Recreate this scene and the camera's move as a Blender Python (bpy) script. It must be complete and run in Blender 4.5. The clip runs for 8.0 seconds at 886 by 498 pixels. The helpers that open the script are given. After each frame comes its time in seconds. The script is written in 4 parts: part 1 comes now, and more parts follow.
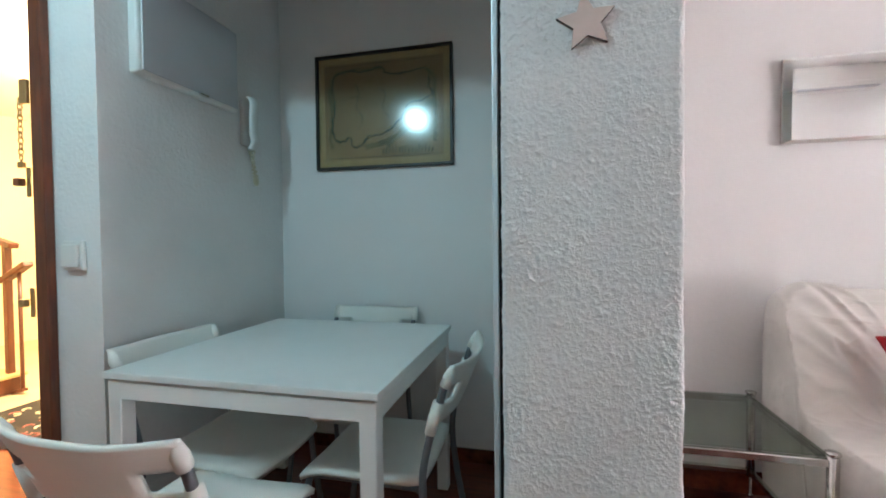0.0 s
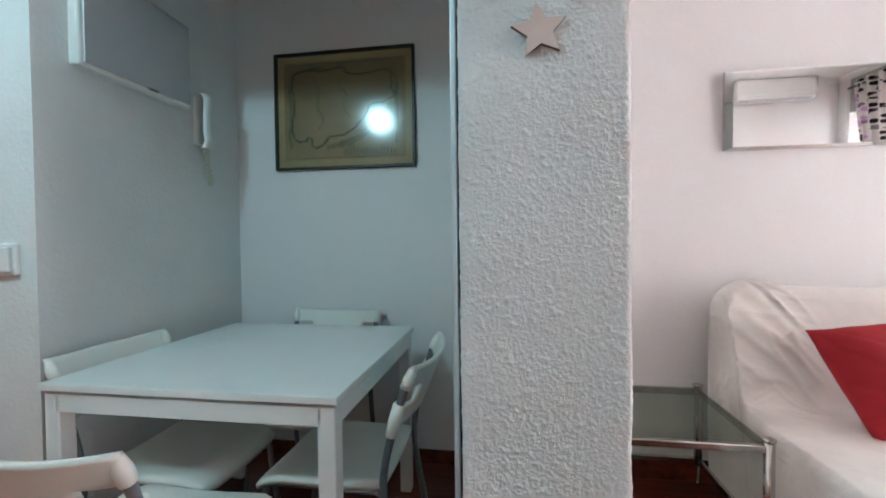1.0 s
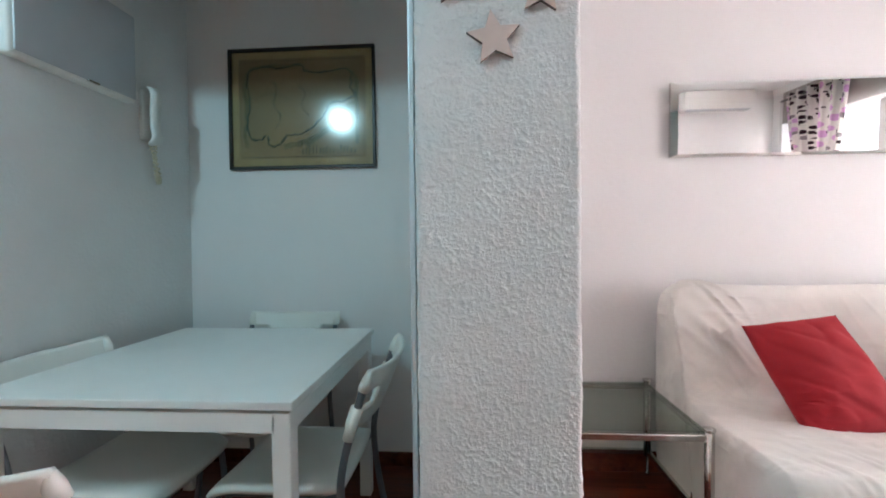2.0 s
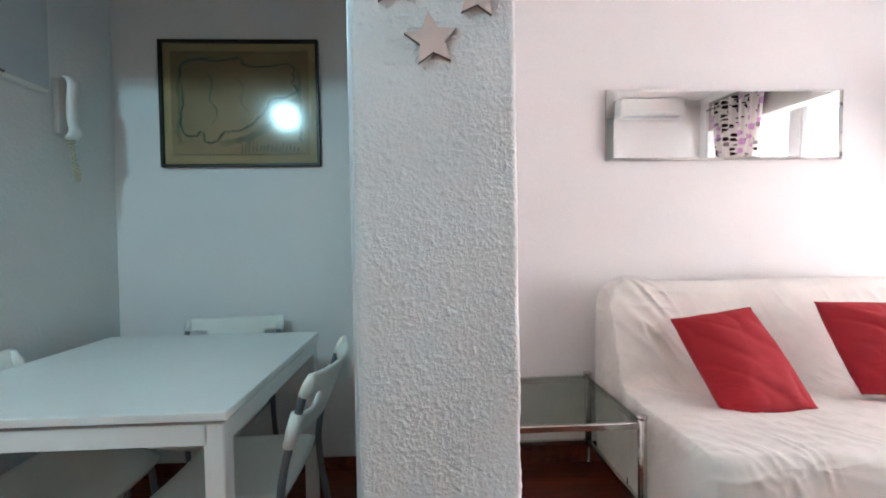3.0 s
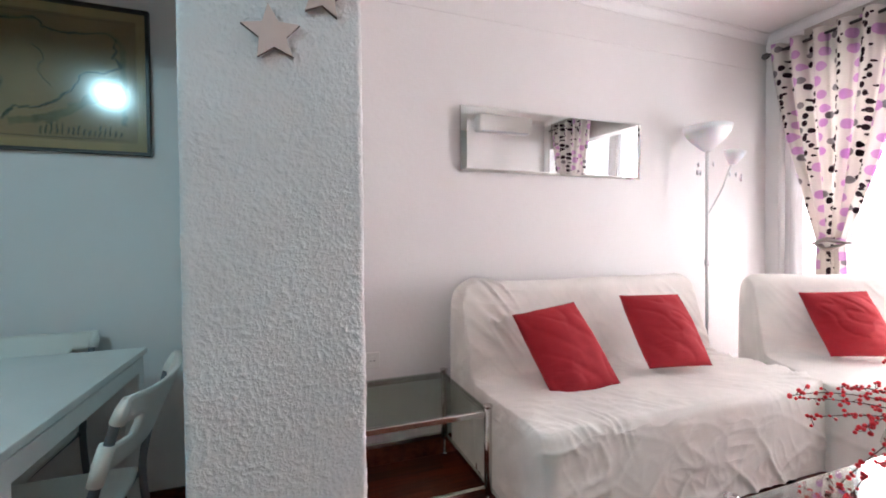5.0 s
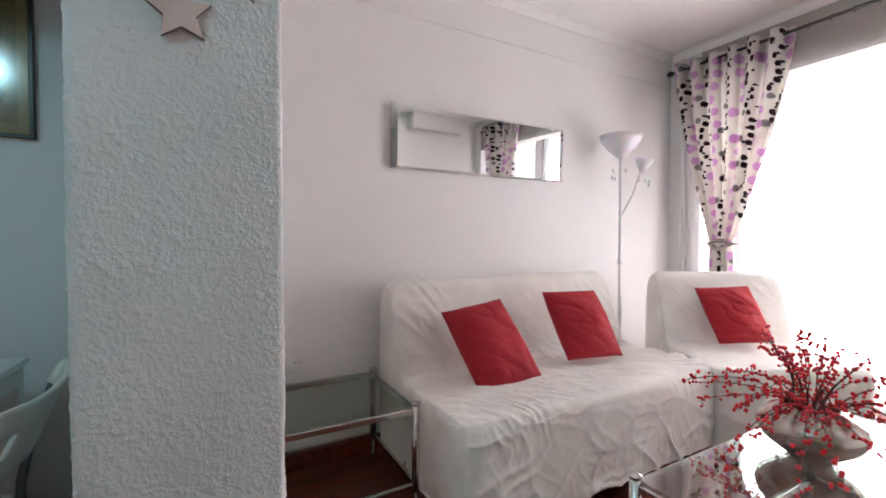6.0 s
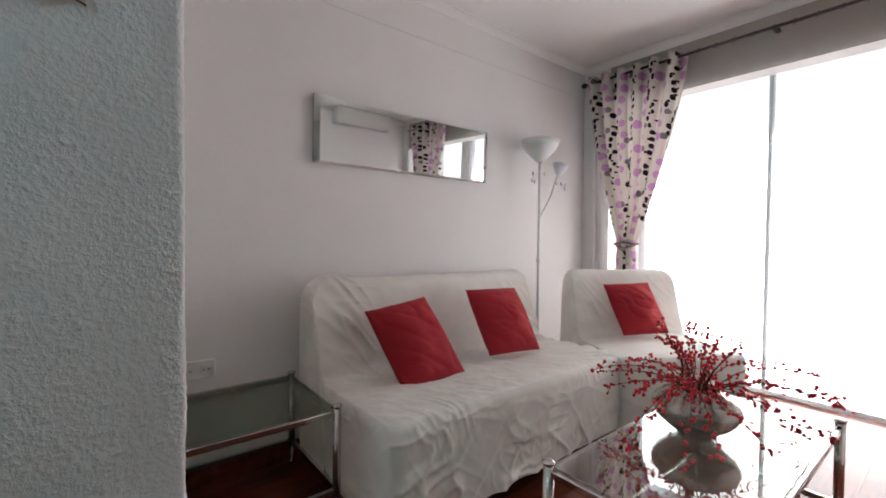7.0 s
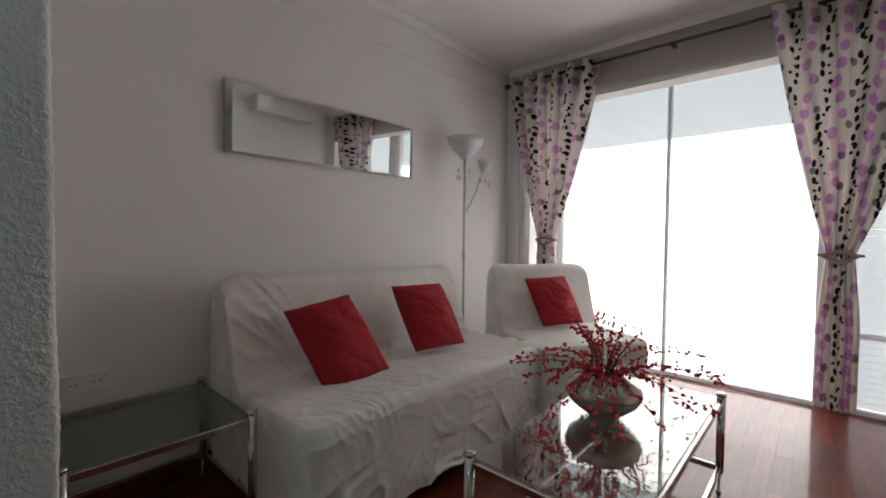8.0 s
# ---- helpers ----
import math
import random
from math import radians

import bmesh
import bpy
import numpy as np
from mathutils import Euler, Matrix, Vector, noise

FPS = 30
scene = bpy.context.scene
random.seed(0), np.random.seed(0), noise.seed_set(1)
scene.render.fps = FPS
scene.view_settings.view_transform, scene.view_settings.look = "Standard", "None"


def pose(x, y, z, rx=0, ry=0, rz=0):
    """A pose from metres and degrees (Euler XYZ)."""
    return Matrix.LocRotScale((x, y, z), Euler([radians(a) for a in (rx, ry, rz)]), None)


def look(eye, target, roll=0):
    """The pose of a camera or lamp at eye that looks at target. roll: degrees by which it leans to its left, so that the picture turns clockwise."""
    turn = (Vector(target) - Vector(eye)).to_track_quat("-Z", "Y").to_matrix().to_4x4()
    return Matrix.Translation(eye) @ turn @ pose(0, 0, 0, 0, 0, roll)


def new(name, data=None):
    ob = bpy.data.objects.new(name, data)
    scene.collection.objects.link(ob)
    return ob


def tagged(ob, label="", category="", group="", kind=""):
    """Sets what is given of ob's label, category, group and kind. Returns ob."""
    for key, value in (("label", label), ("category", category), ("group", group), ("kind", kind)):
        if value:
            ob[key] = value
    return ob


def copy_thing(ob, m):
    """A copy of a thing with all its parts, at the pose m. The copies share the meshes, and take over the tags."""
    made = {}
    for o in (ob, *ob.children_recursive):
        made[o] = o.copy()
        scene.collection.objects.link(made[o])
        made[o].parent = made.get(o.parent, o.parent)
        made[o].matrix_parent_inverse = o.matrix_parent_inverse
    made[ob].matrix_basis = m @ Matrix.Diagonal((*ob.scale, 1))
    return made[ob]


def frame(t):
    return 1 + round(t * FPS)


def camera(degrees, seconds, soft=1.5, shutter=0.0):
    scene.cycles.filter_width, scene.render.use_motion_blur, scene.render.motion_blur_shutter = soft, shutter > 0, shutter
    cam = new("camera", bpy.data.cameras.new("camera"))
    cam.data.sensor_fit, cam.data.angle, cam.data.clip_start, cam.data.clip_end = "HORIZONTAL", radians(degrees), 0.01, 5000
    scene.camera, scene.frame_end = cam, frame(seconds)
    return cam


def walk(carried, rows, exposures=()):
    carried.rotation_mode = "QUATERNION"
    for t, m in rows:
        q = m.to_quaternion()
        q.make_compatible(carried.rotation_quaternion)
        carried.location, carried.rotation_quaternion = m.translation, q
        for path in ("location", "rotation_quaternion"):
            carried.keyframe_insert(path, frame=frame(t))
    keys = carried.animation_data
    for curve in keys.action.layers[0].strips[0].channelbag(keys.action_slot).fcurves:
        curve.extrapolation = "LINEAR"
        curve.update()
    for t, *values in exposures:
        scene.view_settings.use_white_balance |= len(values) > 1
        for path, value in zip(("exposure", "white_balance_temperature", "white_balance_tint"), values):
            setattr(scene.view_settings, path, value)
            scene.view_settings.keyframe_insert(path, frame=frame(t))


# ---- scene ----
cam = camera(92.9, 8.0, 1.8)
EXPOSURES = [(0.0, 0.05, 6450, 12), (1.5, 0.13, 6480, 13), (3.0, 0.20, 6500, 14), (4.5, 0.08, 6500, 15.5), (5.8, -0.33, 6500, 13),
             (6.5, -0.70, 6500, 10), (7.0, -1.03, 6550, 9), (7.5, -1.43, 6600, 8), (8.0, -1.84, 6650, 7)]
PATH = [
    (0, (-0.273, 0.459, 1.147), (-0.735, 2.405, 1.101), -0.6),
    (0.5, (-0.265, 0.454, 1.148), (-0.663, 2.414, 1.107), -0.6),
    (1, (-0.255, 0.457, 1.148), (-0.559, 2.433, 1.107), -0.7),
    (1.5, (-0.249, 0.453, 1.15), (-0.474, 2.44, 1.111), -0.6),
    (3, (-0.209, 0.45, 1.15), (-0.121, 2.448, 1.11), -1.0),
    (3.5, (-0.196, 0.446, 1.152), (0.014, 2.435, 1.11), -1.0),
    (4, (-0.19, 0.441, 1.152), (0.194, 2.403, 1.119), -0.6),
    (4.5, (-0.172, 0.433, 1.152), (0.37, 2.358, 1.12), -0.6),
    (6, (-0.138, 0.417, 1.152), (0.827, 2.167, 1.106), 0.0),
    (6.5, (-0.13, 0.423, 1.148), (0.993, 2.077, 1.097), 0.3),
    (7, (-0.122, 0.416, 1.149), (1.128, 1.977, 1.099), 0.6),
    (7.5, (-0.111, 0.411, 1.15), (1.266, 1.861, 1.093), 0.7),
    (8, (-0.093, 0.403, 1.151), (1.394, 1.738, 1.084), 0.6),
]
walk(cam, [(t, look(eye, target, roll)) for t, eye, target, roll in PATH], EXPOSURES)

# ---- world and large lights ----
world = bpy.data.worlds.new("world")
scene.world = world
world.use_nodes = True
sky = world.node_tree.nodes.new("ShaderNodeTexSky")
sky.sky_type = "NISHITA"
sky.sun_disc = False
sky.sun_elevation, sky.sun_rotation = radians(50), radians(150)
world.node_tree.links.new(sky.outputs[0], world.node_tree.nodes["Background"].inputs[0])
world.node_tree.nodes["Background"].inputs[1].default_value = 0.08

WN = 2.58      # north wall, behind the table and the sofa
XL = -1.71     # dining nook's west wall
XW = 3.20      # window wall
YE = 1.564     # wall with the entrance door
CEIL = 2.645
PX0, PX1, PY = -0.36, 0.0, 1.375   # textured pillar


def point_lamp(name, place, watts, colour, radius):
    data = bpy.data.lights.new(name, "POINT")
    data.energy, data.color, data.shadow_soft_size = watts, colour, radius
    ob = new(name, data)
    ob.location = place
    return ob


SKY_GLOW, KITCHEN_W, HALL_W = 14.0, 45.0, 400.0
point_lamp("kitchen_bulb", (-1.57, 0.37, 2.42), KITCHEN_W, (0.45, 0.865, 1.0), 0.085)
point_lamp("hall_bulb", (-3.3, 3.2, 2.3), HALL_W, (1.0, 0.84, 0.58), 0.12)


# ---- materials ----
def material(name):
    mat = bpy.data.materials.new(name)
    mat.use_nodes = True
    t = mat.node_tree
    return mat, t, t.nodes["Principled BSDF"]


def node(t, kind, **values):
    n = t.nodes.new(kind)
    for key, value in values.items():
        n.inputs[key].default_value = value
    return n


def coords(t, kind="Object"):
    return t.nodes.new("ShaderNodeTexCoord").outputs[kind]


def ramp(t, fac, stops):
    n = t.nodes.new("ShaderNodeValToRGB")
    els = n.color_ramp.elements
    while len(els) < len(stops):
        els.new(0.5)
    for el, (p, c) in zip(els, stops):
        el.position, el.color = p, (*c, 1)
    t.links.new(fac, n.inputs[0])
    return n.outputs[0]


def noise_fac(t, scale, detail=3.0, vec=None):
    n = node(t, "ShaderNodeTexNoise", Scale=scale, Detail=detail)
    t.links.new(vec if vec else coords(t), n.inputs["Vector"])
    return n.outputs["Fac"]


def bump(t, b, height, strength, distance, chain=None):
    n = node(t, "ShaderNodeBump", Strength=strength, Distance=distance)
    t.links.new(height, n.inputs["Height"])
    if chain:
        t.links.new(chain, n.inputs["Normal"])
    t.links.new(n.outputs[0], b.inputs["Normal"])
    return n.outputs[0]


def plain(name, colour, rough, metal=0.0, vary=0.06, scale=6.0, bump_scale=120.0, bump_size=0.0006, **extra):
    """A surface with a faint two-scale variation of colour and a fine relief."""
    mat, t, b = material(name)
    lo = tuple(c * (1 - vary) for c in colour)
    hi = tuple(min(1, c * (1 + vary)) for c in colour)
    t.links.new(ramp(t, noise_fac(t, scale, 6.0), [(0.3, lo), (0.7, hi)]), b.inputs["Base Color"])
    b.inputs["Roughness"].default_value, b.inputs["Metallic"].default_value = rough, metal
    for key, value in extra.items():
        b.inputs[key.replace("_", " ")].default_value = value
    if bump_size:
        bump(t, b, noise_fac(t, bump_scale, 2.0), 0.6, bump_size)
    return mat


def plaster_relief(name, colour, grain, size):
    """Spray-textured plaster: soft blobs, a little soiled."""
    mat, t, b = material(name)
    c = coords(t)
    lo, hi = tuple(v * 0.93 for v in colour), tuple(min(1, v * 1.03) for v in colour)
    t.links.new(ramp(t, noise_fac(t, 2.5, 5.0, c), [(0.3, lo), (0.7, hi)]), b.inputs["Base Color"])
    b.inputs["Roughness"].default_value = 0.75
    a = noise_fac(t, grain, 3.0, c)
    mask = ramp(t, a, [(0.42, (0, 0, 0)), (0.68, (1, 1, 1))])
    n1 = bump(t, b, mask, 0.9, size)
    bump(t, b, noise_fac(t, grain * 3.2, 2.0, c), 0.35, size * 0.5, n1)
    return mat


M_WALL = plain("smooth_white_wall_paint", (0.80, 0.78, 0.77), 0.62, vary=0.025, scale=1.4, bump_scale=45, bump_size=0.0012)
M_GOTELE = plaster_relief("textured_white_plaster", (0.78, 0.78, 0.77), 60.0, 0.0010)
M_PILLAR = plaster_relief("pillar_textured_plaster", (0.78, 0.775, 0.77), 120.0, 0.0014)
# mid-tone for the unseen walls, so that less fill light bounces back
M_UNSEEN_WALL = plain("dulled_unseen_wall", (0.46, 0.44, 0.41), 0.5, vary=0.05, scale=2.0)
M_HEAD = plain("taupe_head_and_pier", (0.40, 0.365, 0.335), 0.6, vary=0.04, scale=2.0)
M_CEIL = plain("ceiling_paint", (0.84, 0.83, 0.82), 0.8, vary=0.02, scale=1.0)
M_HALL = plain("yellow_hall_paint", (0.82, 0.72, 0.46), 0.7, vary=0.04, scale=1.5)
M_WHITE = plain("white_lacquer", (0.80, 0.80, 0.78), 0.28, vary=0.02, bump_size=0.0002)
M_PLASTIC = plain("white_moulded_plastic", (0.78, 0.77, 0.72), 0.42, vary=0.02, bump_scale=600, bump_size=0.0002)
M_DEVICE = plain("white_device_plastic", (0.78, 0.77, 0.74), 0.35, vary=0.02, bump_size=0)
M_STEEL_GREY = plain("grey_painted_steel", (0.16, 0.17, 0.19), 0.38, metal=0.3, vary=0.08)
M_CHROME = plain("chrome", (0.62, 0.60, 0.58), 0.16, metal=1.0, vary=0.05, bump_size=0)
M_ALU = plain("aluminium_profile", (0.72, 0.76, 0.80), 0.35, metal=0.35, vary=0.03)
M_BLACK = plain("black_rubber", (0.012, 0.013, 0.015), 0.6, vary=0.1)
M_FRAME_BLACK = plain("black_picture_frame", (0.014, 0.011, 0.009), 0.35, vary=0.15)
M_PANEL = plain("grey_panel_door", (0.50, 0.53, 0.56), 0.3, vary=0.03, bump_size=0)
M_STAR = plain("pale_pink_star_board", (0.68, 0.54, 0.49), 0.45, vary=0.08, scale=14)
M_STAR_EDGE = plain("dark_star_edge", (0.16, 0.11, 0.10), 0.6)
M_BRASS = plain("dull_brass", (0.45, 0.34, 0.16), 0.35, metal=1.0, vary=0.12)
M_SHADE = plain("white_lamp_shade_plastic", (0.78, 0.77, 0.80), 0.4, vary=0.02, bump_size=0, Subsurface_Weight=0.2)
M_LAMP_POLE = plain("white_lamp_pole_paint", (0.74, 0.73, 0.73), 0.4, vary=0.03)
M_SILL = plain("white_window_frame", (0.74, 0.76, 0.78), 0.35, vary=0.03)
M_MULLION = plain("grey_green_aluminium", (0.30, 0.36, 0.36), 0.35, metal=0.5, vary=0.05)
M_SHUTTER = plain("roller_shutter_slat", (0.70, 0.72, 0.74), 0.5, vary=0.03)
_t = M_SHUTTER.node_tree   # thin pale plastic that lets some daylight through
_tl, _mx = _t.nodes.new("ShaderNodeBsdfTranslucent"), _t.nodes.new("ShaderNodeMixShader")
_tl.inputs[0].default_value, _mx.inputs[0].default_value = (0.80, 0.84, 0.86, 1), 0.52
_t.links.new(_t.nodes["Principled BSDF"].outputs[0], _mx.inputs[1])
_t.links.new(_tl.outputs[0], _mx.inputs[2])
_t.links.new(_mx.outputs[0], _t.nodes["Material Output"].inputs[0])
M_RODMETAL = plain("dark_curtain_rod", (0.10, 0.09, 0.09), 0.35, metal=0.8)
M_BERRY = plain("red_berry", (0.78, 0.022, 0.035), 0.35, vary=0.3, scale=40, bump_size=0)
M_TWIG = plain("dark_red_twig", (0.11, 0.022, 0.018), 0.7, vary=0.4, scale=60)
M_VASE = plain("brushed_silver_vase", (0.52, 0.48, 0.44), 0.24, metal=1.0, vary=0.10, scale=9, bump_scale=40, bump_size=0.0006)
M_TILE_HALL = plain("beige_hall_stone", (0.58, 0.44, 0.28), 0.35, vary=0.1, scale=5)
M_BULB = material("lit_diffuser")[0]
_b = M_BULB.node_tree.nodes["Principled BSDF"]
_b.inputs["Emission Color"].default_value, _b.inputs["Emission Strength"].default_value = (0.80, 0.97, 1.0, 1), 5.0


def wood(name, dark, light, rough, stretch, random=False, coat=0.15, relief=0.10):
    mat, t, b = material(name)
    c = coords(t)
    m = node(t, "ShaderNodeMapping", Scale=stretch)
    t.links.new(c, m.inputs["Vector"])
    if random:
        info = t.nodes.new("ShaderNodeObjectInfo")
        mul = node(t, "ShaderNodeMath")
        mul.operation = "MULTIPLY"
        mul.inputs[1].default_value = 37.0
        t.links.new(info.outputs["Random"], mul.inputs[0])
        comb = t.nodes.new("ShaderNodeCombineXYZ")
        for i in range(3):
            t.links.new(mul.outputs[0], comb.inputs[i])
        t.links.new(comb.outputs[0], m.inputs["Location"])
    n = noise_fac(t, 4.0, 5.0, m.outputs[0])
    mid = tuple((a + c2) / 2 for a, c2 in zip(dark, light))
    col = ramp(t, n, [(0.28, dark), (0.5, mid), (0.74, light)])
    if random:
        hsv = node(t, "ShaderNodeHueSaturation")
        mr = node(t, "ShaderNodeMapRange")
        mr.inputs[3].default_value, mr.inputs[4].default_value = 0.75, 1.25
        t.links.new(info.outputs["Random"], mr.inputs[0])
        t.links.new(mr.outputs[0], hsv.inputs["Value"])
        t.links.new(col, hsv.inputs["Color"])
        col = hsv.outputs[0]
    t.links.new(col, b.inputs["Base Color"])
    b.inputs["Roughness"].default_value = rough
    rr = node(t, "ShaderNodeMapRange")
    rr.inputs[3].default_value, rr.inputs[4].default_value = rough * 0.9, rough * 1.2
    t.links.new(noise_fac(t, 7.0, 4.0, c), rr.inputs[0])
    t.links.new(rr.outputs[0], b.inputs["Roughness"])
    bump(t, b, n, relief, 0.0003)
    b.inputs["Coat Weight"].default_value, b.inputs["Coat Roughness"].default_value = coat, 0.05
    return mat


M_PARQUET = wood("red_varnished_parquet", (0.090, 0.012, 0.005), (0.19, 0.034, 0.011), 0.38, (1.2, 13.0, 2.0), True, 0.62, 0.01)
M_PARQUET.node_tree.nodes["Principled BSDF"].inputs["Specular IOR Level"].default_value = 0.25
M_STEP = wood("red_varnished_step", (0.07, 0.012, 0.006), (0.20, 0.045, 0.018), 0.22, (6.0, 1.2, 8.0), False, 0.8)
M_DOORWOOD = wood("dark_red_stained_wood", (0.085, 0.016, 0.005), (0.20, 0.048, 0.014), 0.35, (14.0, 14.0, 1.5))
M_STAIRWOOD = wood("brown_stair_wood", (0.055, 0.012, 0.005), (0.13, 0.035, 0.012), 0.4, (6.0, 6.0, 1.5))


def cloth(name, colour, crease, weave=900.0):
    mat, t, b = material(name)
    c = coords(t)
    lo, hi = tuple(v * 0.9 for v in colour), tuple(min(1, v * 1.06) for v in colour)
    t.links.new(ramp(t, noise_fac(t, 5.0, 5.0, c), [(0.3, lo), (0.7, hi)]), b.inputs["Base Color"])
    b.inputs["Roughness"].default_value = 0.85
    b.inputs["Sheen Weight"].default_value = 0.05
    w = node(t, "ShaderNodeTexNoise", Scale=5.0, Detail=1.5, Distortion=0.3)
    mp = node(t, "ShaderNodeMapping", Scale=(0.7, 1.6, 2.0), Rotation=(0.5, 0.4, 0.6))
    t.links.new(c, mp.inputs["Vector"])
    t.links.new(mp.outputs[0], w.inputs["Vector"])
    # thin raised creases where the noise crosses its middle
    sub1, ab = node(t, "ShaderNodeMath"), node(t, "ShaderNodeMath")
    sub1.operation, sub1.inputs[1].default_value, ab.operation = "SUBTRACT", 0.5, "ABSOLUTE"
    t.links.new(w.outputs["Fac"], sub1.inputs[0])
    t.links.new(sub1.outputs[0], ab.inputs[0])
    line = ramp(t, ab.outputs[0], [(0.0, (1, 1, 1)), (0.12, (0.3, 0.3, 0.3)), (0.3, (0, 0, 0))])
    where = ramp(t, noise_fac(t, 2.6, 2.0, c), [(0.48, (0, 0, 0)), (0.66, (1, 1, 1))])
    both = node(t, "ShaderNodeMath")
    both.operation = "MULTIPLY"
    t.links.new(line, both.inputs[0])
    t.links.new(where, both.inputs[1])
    n1 = bump(t, b, both.outputs[0], 0.5, crease * 0.5)
    bump(t, b, noise_fac(t, weave, 1.0, c), 0.3, 0.0006, n1)
    return mat


M_COVER = cloth("white_cotton_cover", (0.78, 0.745, 0.695), 0.032)
M_RED = cloth("red_cotton", (0.38, 0.011, 0.020), 0.022)
M_TIE = cloth("grey_brown_tie_cloth", (0.36, 0.31, 0.28), 0.02)
M_TAN = plain("tan_plaster", (0.62, 0.40, 0.20), 0.7, vary=0.06, scale=2.0)
M_RED.node_tree.nodes["Principled BSDF"].inputs["Sheen Weight"].default_value = 0.0


def glass(name, tint, rough=0.0, base=0.043):
    """Thin clear pane: mostly see-through, with mirror gloss that grows at grazing angles."""
    mat, t, b = material(name)
    t.nodes.remove(b)
    out = t.nodes["Material Output"]
    clear, gloss, mix = t.nodes.new("ShaderNodeBsdfTransparent"), t.nodes.new("ShaderNodeBsdfGlossy"), t.nodes.new("ShaderNodeMixShader")
    clear.inputs[0].default_value = (*tint, 1)
    gloss.inputs["Roughness"].default_value = rough
    lw = node(t, "ShaderNodeLayerWeight", Blend=0.5)
    pw = node(t, "ShaderNodeMath")
    pw.operation, pw.inputs[1].default_value = "POWER", 5.0
    t.links.new(lw.outputs["Facing"], pw.inputs[0])
    mr = node(t, "ShaderNodeMapRange")
    mr.inputs[3].default_value, mr.inputs[4].default_value = base, 1.0
    t.links.new(pw.outputs[0], mr.inputs[0])
    t.links.new(mr.outputs[0], mix.inputs[0])
    t.links.new(clear.outputs[0], mix.inputs[1])
    t.links.new(gloss.outputs[0], mix.inputs[2])
    t.links.new(mix.outputs[0], out.inputs[0])
    return mat


M_GLASS = glass("clear_pane", (0.97, 0.98, 0.98))
M_GLASS_TABLE = glass("grey_green_table_glass", (0.74, 0.80, 0.75), 0.0, 0.05)
# gloss raised far above plain glass to whiten the window's reflection in the coffee table
M_GLASS_COFFEE = glass("extra_gloss_table_glass", (0.86, 0.91, 0.88), 0.0, 0.32)
M_GLASS_MAP = glass("picture_glass", (0.97, 0.97, 0.95), 0.13)
M_MIRROR = plain("silvered_mirror", (0.90, 0.93, 0.92), 0.015, metal=1.0, vary=0.0, bump_size=0)


def sheer():
    mat, t, b = material("white_sheer_voile")
    t.nodes.remove(b)
    out = t.nodes["Material Output"]
    clear, tl, df = t.nodes.new("ShaderNodeBsdfTransparent"), t.nodes.new("ShaderNodeBsdfTranslucent"), t.nodes.new("ShaderNodeBsdfDiffuse")
    tl.inputs[0].default_value = df.inputs[0].default_value = (0.85, 0.85, 0.86, 1)
    a, m = t.nodes.new("ShaderNodeMixShader"), t.nodes.new("ShaderNodeMixShader")
    a.inputs[0].default_value = 0.5
    t.links.new(tl.outputs[0], a.inputs[1])
    t.links.new(df.outputs[0], a.inputs[2])
    w = noise_fac(t, 3.0, 2.0)
    mr = node(t, "ShaderNodeMapRange")
    mr.inputs[3].default_value, mr.inputs[4].default_value = 0.13, 0.20
    t.links.new(w, mr.inputs[0])
    t.links.new(mr.outputs[0], m.inputs[0])
    t.links.new(clear.outputs[0], m.inputs[1])
    t.links.new(a.outputs[0], m.inputs[2])
    t.links.new(m.outputs[0], out.inputs[0])
    return mat


M_SHEER = sheer()


